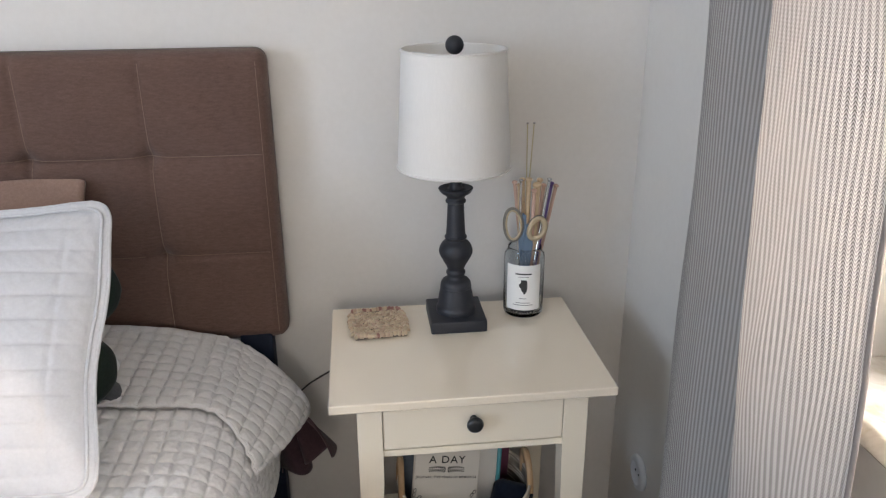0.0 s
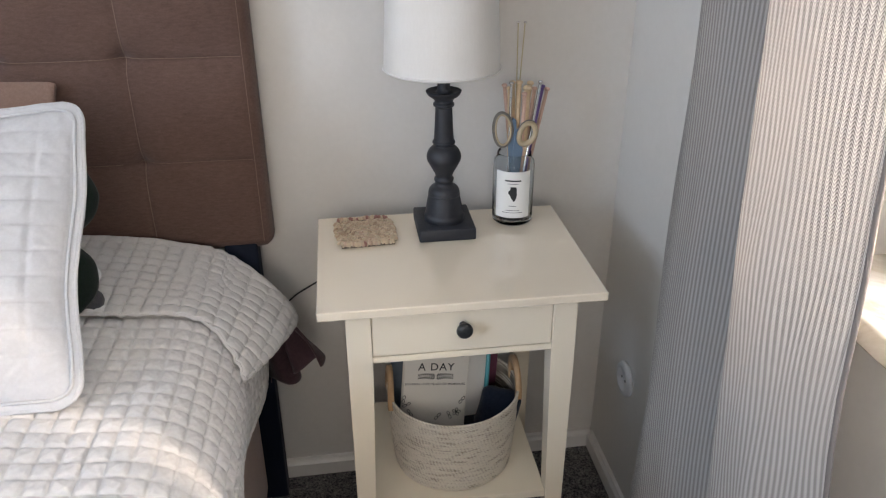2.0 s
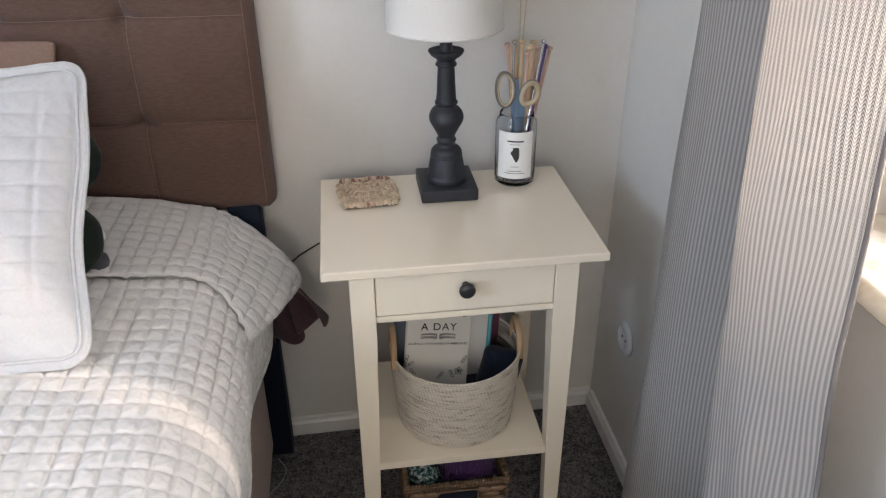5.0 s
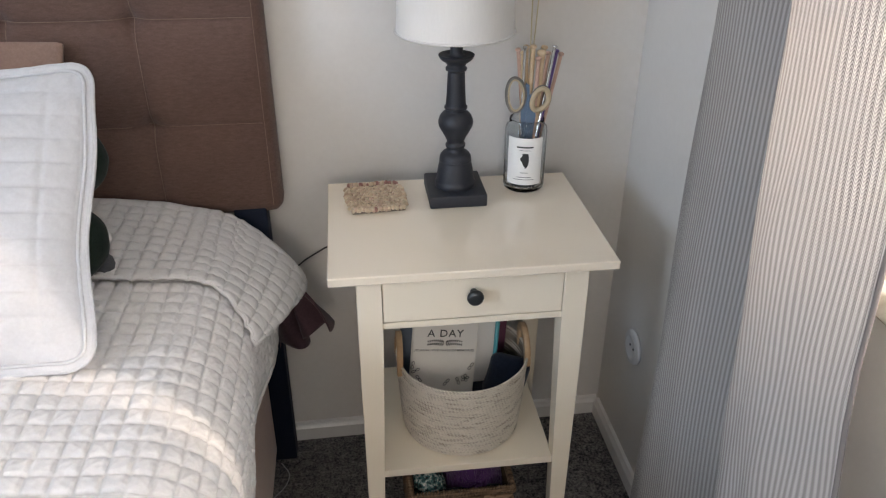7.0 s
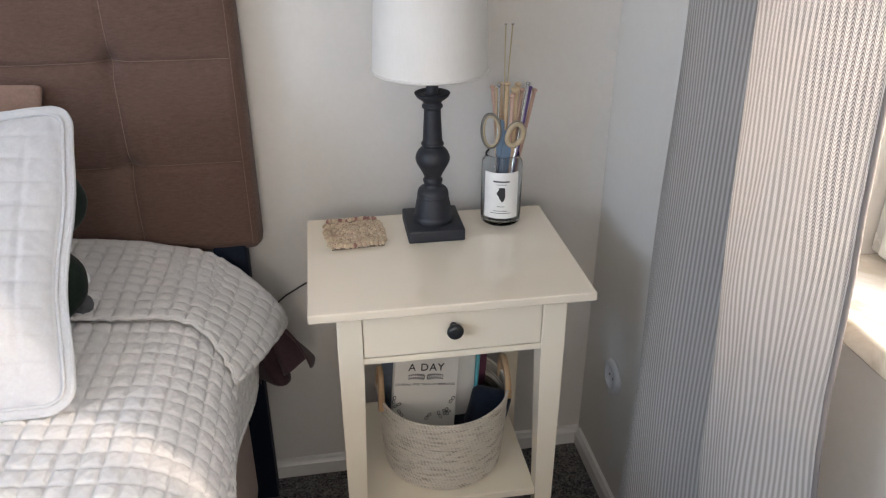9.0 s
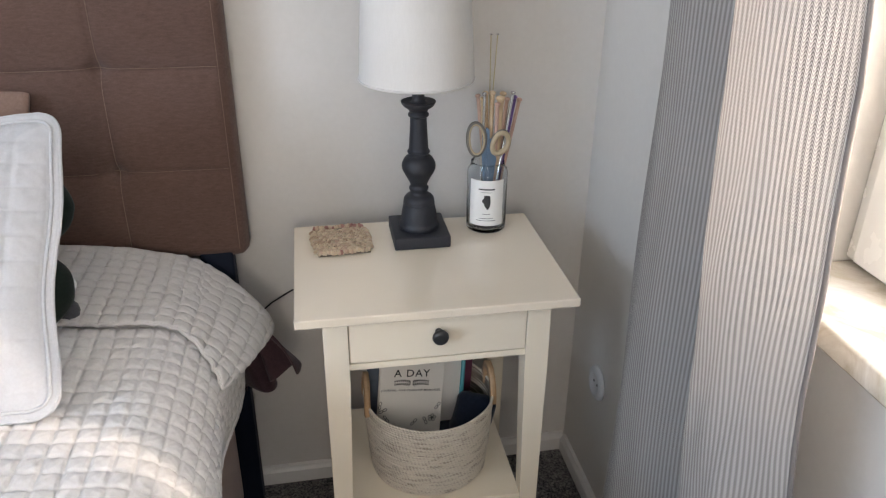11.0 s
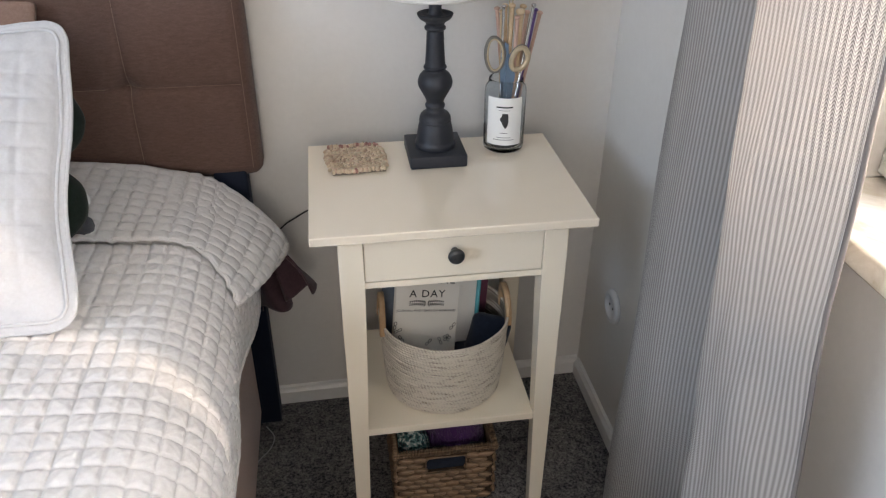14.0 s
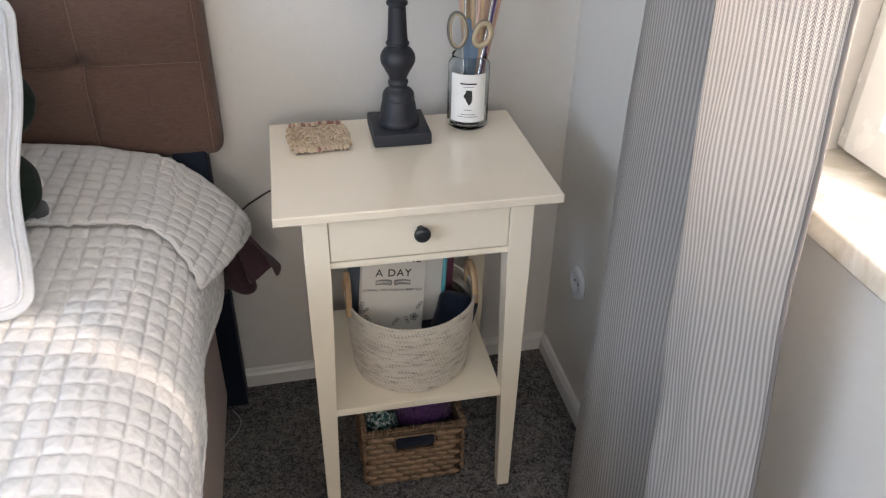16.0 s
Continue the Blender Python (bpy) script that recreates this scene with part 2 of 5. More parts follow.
def tube(points, radius, steps=10, close=False):
    """A round bar along points; radius may be one number or one for each point."""
    bm = bmesh.new()
    pts = [Vector(p) for p in points]
    n = len(pts)
    rad = radius if isinstance(radius, (list, tuple)) else [radius] * n
    rings = []
    side = None
    for i, p in enumerate(pts):
        a, b = (pts[i - 1], pts[(i + 1) % n]) if close else (pts[max(i - 1, 0)], pts[min(i + 1, n - 1)])
        d = (b - a).normalized()
        if side is None:
            side = d.orthogonal().normalized()
        side = (side - d * side.dot(d)).normalized()
        up = d.cross(side)
        rings.append([bm.verts.new(p + rad[i] * (side * math.cos(2 * math.pi * k / steps) + up * math.sin(2 * math.pi * k / steps))) for k in range(steps)])
    for a, b in zip(rings, rings[1:] + ([rings[0]] if close else [])):
        for k in range(steps):
            bm.faces.new((a[k], a[(k + 1) % steps], b[(k + 1) % steps], b[k]))
    if not close:
        bm.faces.new(rings[0][::-1])
        bm.faces.new(rings[-1])
    return bm


def blob(bm, p, axes, seg=7, rings=4):
    """A small rounded grain, with half-axes given as three vectors."""
    a, b, c = axes
    top, bot = bm.verts.new(p + c), bm.verts.new(p - c)
    rr = []
    for i in range(1, rings):
        t = math.pi * i / rings
        rr.append([bm.verts.new(p + (a * math.cos(2 * math.pi * k / seg) + b * math.sin(2 * math.pi * k / seg)) * math.sin(t) + c * math.cos(t)) for k in range(seg)])
    for k in range(seg):
        bm.faces.new((top, rr[0][k], rr[0][(k + 1) % seg]))
        bm.faces.new((bot, rr[-1][(k + 1) % seg], rr[-1][k]))
    for q0, q1 in zip(rr, rr[1:]):
        for k in range(seg):
            bm.faces.new((q0[k], q1[k], q1[(k + 1) % seg], q0[(k + 1) % seg]))


def sheet(name, P, uv=None, thick=0.0):
    """A cloth mesh from a grid of points (rows, columns, 3); thick gives it a back a little behind."""
    nr, nc, _ = P.shape
    idx = np.arange(nr * nc).reshape(nr, nc)
    quads = np.stack((idx[:-1, :-1], idx[:-1, 1:], idx[1:, 1:], idx[1:, :-1]), -1).reshape(-1, 4)
    pts = P.reshape(-1, 3)
    if thick:
        N = normals(P).reshape(-1, 3)
        pts = np.concatenate((pts, pts - N * thick))
        k = nr * nc
        back = quads[:, ::-1] + k
        ring = np.concatenate((idx[0, :], idx[1:, -1], idx[-1, -2::-1], idx[-2:0:-1, 0]))
        nxt = np.roll(ring, -1)
        rim = np.stack((nxt, ring, ring + k, nxt + k), -1)
        quads = np.concatenate((quads, back, rim))
    me = bpy.data.meshes.new(name)
    me.from_pydata(pts.tolist(), [], quads.tolist())
    if uv is not None:
        flat = uv.reshape(-1, 2)
        if thick:
            flat = np.concatenate((flat, flat))
        lay = me.uv_layers.new(name="UVMap")
        vi = np.empty(len(me.loops), dtype=np.int32)
        me.loops.foreach_get("vertex_index", vi)
        lay.data.foreach_set("uv", flat[vi].astype(np.float32).ravel())
    me.update()
    return me


def normals(P):
    du = np.gradient(P, axis=1)
    dv = np.gradient(P, axis=0)
    N = np.cross(du, dv)
    return N / np.maximum(np.linalg.norm(N, axis=2, keepdims=True), 1e-9)


def soft(x, a, b):
    t = np.clip((x - a) / (b - a), 0, 1)
    return t * t * (3 - 2 * t)


def ripple(a, b, seed=0.0):
    """A slow, uneven wave of about -1 to 1."""
    return 0.5 * np.sin(a * 7.1 + 1.7 * np.sin(b * 5.3 + seed) + seed) + 0.3 * np.sin(b * 11.7 + a * 4.1 + 2.3 * seed) + 0.2 * np.sin(a * 19.3 - b * 15.1 + seed * 3.1)


# ---------------------------------------------------------------- the room
OY0, OY1, OZ0, OZ1 = -1.39, -0.44, 0.85, 2.15   # window opening

put("floor", box(XL - 0.1, XW + 0.3, YB - 0.1, YW + 0.2, -0.12, 0.0), MAT["carpet"], smooth=False)
tagged(bpy.data.objects["floor"], "dark grey flecked cut-pile carpet", "carpet", kind="structure")
put("ceiling", box(XL - 0.1, XW + 0.3, YB - 0.1, YW + 0.2, ZC, ZC + 0.12), MAT["ceiling"], smooth=False)
tagged(bpy.data.objects["ceiling"], "plain white painted ceiling", "ceiling", kind="structure")
NORTH = Matrix.Translation((-0.35, 0, 0)) @ pose(0, 0, 0, 0, 0, 0.8) @ Matrix.Translation((0.35, 0, 0))
bm = box(XL - 0.1, XW + 0.1, YW, YW + 0.16, 0, ZC)
bm.transform(NORTH)
w = put("wall_north", bm, MAT["wall"], smooth=False)
tagged(w, "smooth wall painted warm light grey", "wall", kind="structure")
def joined(boxes):
    bm = bmesh.new()
    for a in boxes:
        t = box(*a)
        me = bpy.data.meshes.new("t")
        t.to_mesh(me)
        t.free()
        bm.from_mesh(me)
        bpy.data.meshes.remove(me)
    return bm


# the far wall beyond the bed has an unseen window opening, added for cool light
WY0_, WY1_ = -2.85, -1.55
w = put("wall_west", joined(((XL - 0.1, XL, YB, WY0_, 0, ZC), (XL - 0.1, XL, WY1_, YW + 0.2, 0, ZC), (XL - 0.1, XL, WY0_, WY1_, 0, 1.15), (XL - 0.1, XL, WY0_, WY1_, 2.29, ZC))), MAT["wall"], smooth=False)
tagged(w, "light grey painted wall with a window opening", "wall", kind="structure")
# the wall behind has an unseen window opening of its own, added for fill
w = put("wall_south", joined(((XL, -0.85, YB - 0.1, YB, 0, ZC), (-0.05, XW, YB - 0.1, YB, 0, ZC), (-0.85, -0.05, YB - 0.1, YB, 0, 0.95), (-0.85, -0.05, YB - 0.1, YB, 2.05, ZC))), MAT["wall"], smooth=False)
tagged(w, "light grey painted wall with a window opening", "wall", kind="structure")
bm = bmesh.new()
for a in ((YB - 0.1, OY0, 0, ZC), (OY1, YW + 0.2, 0, ZC), (OY0, OY1, 0, OZ0), (OY0, OY1, OZ1, ZC)):
    t = box(XW, XW + 0.28, a[0], a[1], a[2], a[3])
    me = bpy.data.meshes.new("t")
    t.to_mesh(me)
    t.free()
    bm.from_mesh(me)
    bpy.data.meshes.remove(me)
bmesh.ops.remove_doubles(bm, verts=list(bm.verts), dist=0.0001)
w = put("wall_east", bm, MAT["wall"], smooth=False)
tagged(w, "light grey painted wall with a window opening", "wall", kind="structure")

def skirting(name, length, m):
    prof = [(0, 0), (0.013, 0), (0.013, 0.034), (0.009, 0.040), (0.007, 0.046), (0.0, 0.048)]
    bm = bmesh.new()
    a = [bm.verts.new((0, -d, z)) for d, z in prof]
    b = [bm.verts.new((length, -d, z)) for d, z in prof]
    for i in range(len(prof)):
        j = (i + 1) % len(prof)
        bm.faces.new((a[i], b[i], b[j], a[j]))
    bm.faces.new(a[::-1])
    bm.faces.new(b)
    bmesh.ops.recalc_face_normals(bm, faces=list(bm.faces))
    bm.transform(m)
    ob = put(name, bm, MAT["base"], smooth=False)
    return tagged(ob, "low white painted skirting board with a moulded top", "baseboard", kind="structure")


skirting("baseboard_north", XW - XL, NORTH @ pose(XL, YW, 0))
skirting("baseboard_east", YW - 0.003 - YB, pose(XW, YW - 0.003, 0, 0, 0, -90))

# outside: pale ground far below the sill
g = put("ground_outside", box(XW + 0.3, 60, -40, 40, -3.2, -3.0), MAT["ground_out"], smooth=False)
tagged(g, "pale sunlit paving outside the window", "ground", kind="structure")

# window: white frame, two sashes with glass
win = thing("window_1", (XW + 0.07, OY1, OZ0), "white window above a marble sill, sunlit; unseen second sash and mullion added", "window", kind="structure")
fx0, fx1 = XW + 0.062, XW + 0.13
ZB = 0.893
part("window_frame", box(fx0 + 0.008, fx1, OY1 - 0.05, OY1, ZB, OZ1, 0.004), MAT["pvc"], win)
part("window_frame", box(fx0 + 0.008, fx1, OY0, OY0 + 0.05, ZB, OZ1, 0.004), MAT["pvc"], win)
part("window_frame", box(fx0 + 0.008, fx1, OY0 + 0.05, OY1 - 0.05, ZB, ZB + 0.03, 0.004), MAT["pvc"], win)
part("window_frame", box(fx0 + 0.008, fx1, OY0 + 0.05, OY1 - 0.05, OZ1 - 0.05, OZ1, 0.004), MAT["pvc"], win)
# unseen mullion and second sash, added to cut the sun to a streak
SASH, UNSEEN_MULLION = 0.405, 0.10
ym = (OY0 + OY1) / 2
part("mullion", box(fx0 + 0.004, fx1, ym - UNSEEN_MULLION / 2 + 0.001, ym + UNSEEN_MULLION / 2 - 0.001, ZB + 0.031, OZ1 - 0.051, 0.004), MAT["pvc"], win)
for y0 in (OY0 + 0.022, ym + UNSEEN_MULLION / 2 + 0.002):
    y1 = y0 + SASH - 0.004
    bm = bmesh.new()
    # sash with a chamfered inner edge
    outer = [(y0, ZB + 0.004), (y1, ZB + 0.004), (y1, OZ1 - 0.02), (y0, OZ1 - 0.02)]
    def inset(d):
        return [(y0 + d, ZB + 0.004 + d), (y1 - d, ZB + 0.004 + d), (y1 - d, OZ1 - 0.02 - d), (y0 + d, OZ1 - 0.02 - d)]
    loops = []
    for x, ring in ((fx1 - 0.01, outer), (fx0 + 0.003, outer), (fx0, inset(0.003)), (fx0, inset(0.046)), (fx0 + 0.018, inset(0.060)), (fx1 - 0.01, inset(0.062))):
        loops.append([bm.verts.new((x, y, z)) for y, z in ring])
    for a, b in zip(loops, loops[1:] + [loops[0]]):
        for i in range(4):
            bm.faces.new((a[i], a[(i + 1) % 4], b[(i + 1) % 4], b[i]))
    bmesh.ops.recalc_face_normals(bm, faces=list(bm.faces))
    sash = part("sash", bm, MAT["pvc"], win, smooth=False)
    p = part("pane", box(fx0 + 0.03, fx0 + 0.036, y0 + 0.056, y1 - 0.056, ZB + 0.06, OZ1 - 0.076), MAT["pane"], sash, "clear glass pane", smooth=False)
    p.visible_shadow = False

# unseen plain window in the wall behind, added around the warm lamp
win2 = thing("added_rear_window", (-0.45, YB, 0.95), "unseen plain white window added in the wall behind the bed's foot", "window", kind="structure")
for x0, x1, z0, z1 in ((-0.85, -0.80, 0.95, 2.05), (-0.10, -0.05, 0.95, 2.05), (-0.80, -0.10, 0.95, 1.0), (-0.80, -0.10, 2.0, 2.05)):
    part("window_frame", box(x0 + 0.001, x1 - 0.001, YB - 0.08, YB - 0.03, z0 + 0.001, z1 - 0.001, 0.003), MAT["pvc"], win2, smooth=False)
p = part("pane", box(-0.799, -0.101, YB - 0.058, YB - 0.052, 1.001, 1.999), MAT["pane"], win2, "clear glass pane", smooth=False)
p.visible_shadow = False

# unseen plain window in the far wall, added around the cool lamp
win3 = thing("added_west_window", (XL, -2.2, 1.15), "unseen plain white window added in the far wall beyond the bed", "window", kind="structure")
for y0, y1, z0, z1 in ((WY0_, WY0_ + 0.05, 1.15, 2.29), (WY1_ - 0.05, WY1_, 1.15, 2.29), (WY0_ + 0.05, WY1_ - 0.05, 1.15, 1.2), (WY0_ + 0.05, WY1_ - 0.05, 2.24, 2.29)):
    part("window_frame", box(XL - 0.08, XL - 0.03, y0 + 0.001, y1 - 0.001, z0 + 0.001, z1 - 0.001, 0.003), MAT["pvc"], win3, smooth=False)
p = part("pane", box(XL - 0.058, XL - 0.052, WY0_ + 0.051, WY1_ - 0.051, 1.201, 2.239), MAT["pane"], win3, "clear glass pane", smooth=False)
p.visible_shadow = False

sill = put("window_sill", box(0.346, XW + 0.2, OY0, OY1 - 0.001, 0.8585, 0.8895, 0.004), MAT["marble"])
tagged(sill, "beige veined marble window sill", "window sill", kind="structure")

# wall socket on the window wall
so = thing("wall_socket", (XW, 0.088, 0.322), "round white wall socket on the grey wall", "socket")
bm = lathe([(0.039, 0.0), (0.039, 0.004), (0.036, 0.009), (0.028, 0.011), (0.024, 0.011), (0.0225, 0.006), (0.001, 0.006)], 40)
bm.transform(Matrix.Translation((XW, 0.088, 0.322)) @ pose(0, 0, 0, 0, -90, 0))
part("cover", bm, MAT["socket"], so)
for dy in (-0.0095, 0.0095):
    bm = lathe([(0.0026, 0.0), (0.0026, 0.0012), (0.001, 0.0012)], 12)
    bm.transform(Matrix.Translation((XW - 0.006, 0.088 + dy, 0.322)) @ pose(0, 0, 0, 0, -90, 0))
    part("pin_hole", bm, MAT["hole"], so, "dark pin hole")

# ---------------------------------------------------------------- curtain
curt = thing("curtain", (0.30, -0.45, 0.02), "grey and white ticking-striped curtain hanging in deep folds by the window", "curtain")
nz, nu = 120, 260
U, Z = np.meshgrid(np.linspace(0, 1, nu), np.linspace(0.015, 2.3, nz))
yr = -0.645 - 0.165 * np.clip(1.14 - Z, -0.5, 1.2)
wave = U + 0.012 * np.sin(3.0 * Z + 9 * U)
# fold by fold: part of the width, and distance from the wall
CYF = [0.03, 0.0, 0.07, 0.19, 0.31, 0.44, 0.645, 0.655, 0.66, 0.675, 0.74, 0.84, 0.93, 1.0]
CXF = [0.370, 0.335, 0.300, 0.276, 0.280, 0.318, 0.388, 0.330, 0.280, 0.240, 0.214, 0.218, 0.238, 0.262]
run_ = np.concatenate(([0], np.cumsum(np.hypot(np.diff(np.array(CYF) * 0.52), np.diff(CXF)))))
CU = run_ / run_[-1]
prof_y = np.interp(wave, CU, CYF)
prof_x = np.interp(wave, CU, CXF)
k = np.ones(11) / 11
def blur(A):
    B = np.pad(A, ((0, 0), (5, 5)), mode="edge")
    return np.apply_along_axis(lambda r: np.convolve(r, k, "valid"), 1, B)
prof_y, prof_x = blur(prof_y), blur(prof_x)
Y = -0.165 + (yr + 0.165) * prof_y
X = prof_x + 0.005 * ripple(U * 2, Z * 0.8, 1.0) + 0.0035 * ripple(U * 6, Z * 2.2, 4.0) * soft(U, 0.55, 0.8)
P = np.stack((X, Y, Z), -1)
d = np.linalg.norm(np.diff(P[60], axis=0), axis=1)
arc = np.concatenate(([0], np.cumsum(d)))
UVc = np.stack((np.tile(arc, (nz, 1)), Z), -1)
part("cloth", sheet("cloth", P[:, ::-1], UVc[:, ::-1], 0.0012), MAT["curtain"], curt)
hem = np.stack((P[:, -1, 0] + 0.001, P[:, -1, 1] - 0.001, P[:, -1, 2]), -1)
part("side_hem", tube(hem[::3].tolist(), 0.0028, 8), MAT["curtain"], curt, "rolled stitched side hem")
rod = put("curtain_rod", tube([(0.30, 0.1, 2.31), (0.30, -1.9, 2.31)], 0.012, 16), MAT["black_metal"])
tagged(rod, "dark metal curtain rod above the window", "curtain rod")

# ---------------------------------------------------------------- nightstand
ns = thing("nightstand", (0, 0, 0), "cream painted wooden nightstand with one drawer and a lower shelf", "nightstand")
part("tabletop", box(-0.23, 0.23, -0.175, 0.175, 0.6845, 0.700, 0.0022, 3), MAT["cream_top"], ns, smooth=False)
for sx in (-1, 1):
    for sy in (-1, 1):
        bm = bmesh.new()
        ox, oy = sx * 0.188, sy * 0.1565
        rings = []
        for z, wd in ((0.0, 0.025), (0.56, 0.040), (0.6845, 0.040)):
            x0, x1 = sorted((ox, ox - sx * wd))
            y0, y1 = sorted((oy, oy - sy * wd))
            rings.append([bm.verts.new(c) for c in ((x0, y0, z), (x1, y0, z), (x1, y1, z), (x0, y1, z))])
        for a, b in zip(rings, rings[1:]):
            for i in range(4):
                bm.faces.new((a[i], a[(i + 1) % 4], b[(i + 1) % 4], b[i]))
        bm.faces.new(rings[0][::-1]), bm.faces.new(rings[-1])
        ed = [e for e in bm.edges if abs(e.verts[0].co.z - e.verts[1].co.z) > 0.05]
        bmesh.ops.bevel(bm, geom=ed, offset=0.002, segments=2, affect="EDGES", profile=0.5)
        part("leg", bm, MAT["cream"], ns, smooth=False)
for sx in (-1, 1):
    x0, x1 = sorted((sx * 0.184, sx * 0.168))
    part("side_panel", box(x0, x1, -0.117, 0.117, 0.585, 0.6845, 0.001), MAT["cream"], ns, smooth=False)
part("back_panel", box(-0.151, 0.151, 0.135, 0.150, 0.585, 0.6845, 0.001), MAT["cream"], ns, smooth=False)
part("rail", box(-0.150, 0.150, -0.153, -0.120, 0.585, 0.5965, 0.0012), MAT["cream"], ns, smooth=False)
dr = part("drawer", box(-0.1472, 0.1472, -0.1535, -0.136, 0.5985, 0.6815, 0.002, 2), MAT["cream"], ns, smooth=False)
bm = lathe(smoothed([(0.006, 0), (0.006, 0.008), (0.008, 0.011), (0.0125, 0.016), (0.0135, 0.021), (0.010, 0.026), (0.001, 0.0275)], 4), 32)
bm.transform(pose(-0.001, -0.1535, 0.648, 90))
part("drawer_knob", bm, MAT["knob"], dr, "round black drawer knob")
part("shelf", box(-0.158, 0.158, -0.151, 0.151, 0.2525, 0.2685, 0.0015), MAT["cream"], ns, smooth=False)

# ---------------------------------------------------------------- table lamp
LX, LY = 0.003, 0.094
lamp = thing("table_lamp", (LX, LY, 0.70), "black turned table lamp with a white drum shade, unlit", "table lamp")
part("base_plate", box(LX - 0.0515, LX + 0.0515, LY - 0.053, LY + 0.057, 0.7005, 0.7235, 0.003, 3), MAT["lamp_black"], lamp)
prof = [(0.0365, 0.7235), (0.037, 0.731), (0.0345, 0.736), (0.0335, 0.742), (0.0315, 0.756), (0.0290, 0.768), (0.0285, 0.771), (0.0290, 0.773), (0.0283, 0.775), (0.0278, 0.780),
        (0.0240, 0.786), (0.0175, 0.790), (0.0158, 0.795), (0.0175, 0.799), (0.0175, 0.803), (0.0150, 0.807), (0.0185, 0.816), (0.0245, 0.827), (0.0300, 0.838), (0.0302, 0.848),
        (0.0255, 0.858), (0.0185, 0.864), (0.0180, 0.867), (0.0200, 0.869), (0.0200, 0.872), (0.0178, 0.875), (0.0165, 0.892), (0.0148, 0.928), (0.0148, 0.934), (0.0180, 0.936),
        (0.0180, 0.940), (0.0155, 0.943), (0.0180, 0.948), (0.0265, 0.954), (0.0300, 0.9595), (0.0290, 0.9625), (0.0120, 0.961), (0.0115, 0.985)]
part("stem", lathe(smoothed(prof, 3), 48, LX, LY), MAT["lamp_black"], lamp)
part("socket_tube", lathe([(0.011, 0.985), (0.011, 1.03), (0.0025, 1.035), (0.0025, 1.192)], 20, LX, LY), MAT["lamp_black"], lamp)
sh = bmesh.new()
rings = []
for r, z in ((0.0985, 1.000), (0.0982, 1.0035), (0.0880, 1.1985), (0.0880, 1.202), (0.0868, 1.202), (0.0868, 1.1985), (0.0970, 1.0035), (0.0970, 1.000)):
    rings.append([sh.verts.new((LX - 0.003 + r * math.cos(2 * math.pi * i / 96), LY + r * math.sin(2 * math.pi * i / 96), z)) for i in range(96)])
for a, b in zip(rings, rings[1:] + [rings[0]]):
    for i in range(96):
        sh.faces.new((a[i], a[(i + 1) % 96], b[(i + 1) % 96], b[i]))
shade = part("shade", sh, MAT["shade"], lamp, "white fabric drum shade")
for z, r in ((1.0025, 0.0990), (1.1995, 0.0886)):
    part("trim_band", tube([(LX - 0.003 + r * math.cos(a), LY + r * math.sin(a), z) for a in np.linspace(0, 2 * math.pi, 64, endpoint=False)], 0.0016, 6, True), MAT["shade"], shade)
for a in (0.3, 0.3 + 2 * math.pi / 3, 0.3 + 4 * math.pi / 3):
    part("spider_arm", tube([(LX, LY, 1.186), (LX - 0.003 + 0.087 * math.cos(a), LY + 0.087 * math.sin(a), 1.190)], 0.0010, 6), MAT["socket"], lamp)
part("finial", lathe([(0.0155 * math.sin(t), 1.207 - 0.0155 * math.cos(t)) for t in np.linspace(0.06, math.pi - 0.02, 18)], 28, LX - 0.002, LY), MAT["lamp_black"], lamp, "round black ball finial")

# ---------------------------------------------------------------- bed
XE, ZT, R = -0.345, 0.674, 0.13      # outer plane of the quilt, its top and the rounding of the edge
BEDY0, BEDX0 = -1.95, -1.95
bed = thing("bed", (-1.15, -0.85, 0), "double bed with brown upholstered base and dark metal post", "bed")
part("base", box(BEDX0 + 0.03, -0.386, BEDY0 + 0.03, 0.150, 0.06, 0.40, 0.02, 3), MAT["taupe"], bed)
part("mattress", box(BEDX0 + 0.02, -0.400, BEDY0 + 0.02, 0.140, 0.402, 0.640, 0.07, 4), MAT["tag"], bed, "white mattress under the quilt")
part("post", box(-0.412, -0.350, 0.176, 0.222, 0.0, 0.70, 0.004), MAT["black_metal"], bed, "navy-black metal headboard post")
part("post", box(-1.89, -1.83, 0.176, 0.222, 0.0, 0.70, 0.004), MAT["black_metal"], bed, "navy-black metal headboard post")
for x in (-1.85, -0.46):
    for y in (-1.85, 0.05):
        part("foot", box(x - 0.03, x + 0.03, y - 0.03, y + 0.03, 0.0, 0.062, 0.003), MAT["black_metal"], bed)

# headboard: padded squares with stitched seams
hb = thing("headboard", (-1.15, 0.2, 0.64), "brown linen upholstered headboard with square stitched tufting", "headboard")
HX0, HX1, HZ0, HZ1 = -1.98, -0.318, 0.640, 1.197
seams_x = [-0.338 - 0.0] + [-0.535 - 0.206 * i for i in range(7)]
seams_z = [0.822, 1.010, HZ1 + 0.17]
nx, nzz = 360, 150
Xh, Zh = np.meshgrid(np.linspace(HX0, HX1, nx), np.linspace(HZ0, HZ1, nzz))
edge = np.minimum.reduce((Xh - HX0, HX1 - Xh, Zh - HZ0, HZ1 - Zh))
Yh = 0.172 + 0.030 * (1 - np.sqrt(np.clip(1 - (1 - np.clip(edge / 0.030, 0, 1)) ** 2, 0, 1)))
for sxx in seams_x[1:]:
    Yh += 0.0035 * np.exp(-((Xh - sxx) / 0.0065) ** 2) + 0.0045 * np.exp(-((Xh - sxx) / 0.035) ** 2)
Yh += 0.002 * np.exp(-((Xh - seams_x[0]) / 0.005) ** 2)
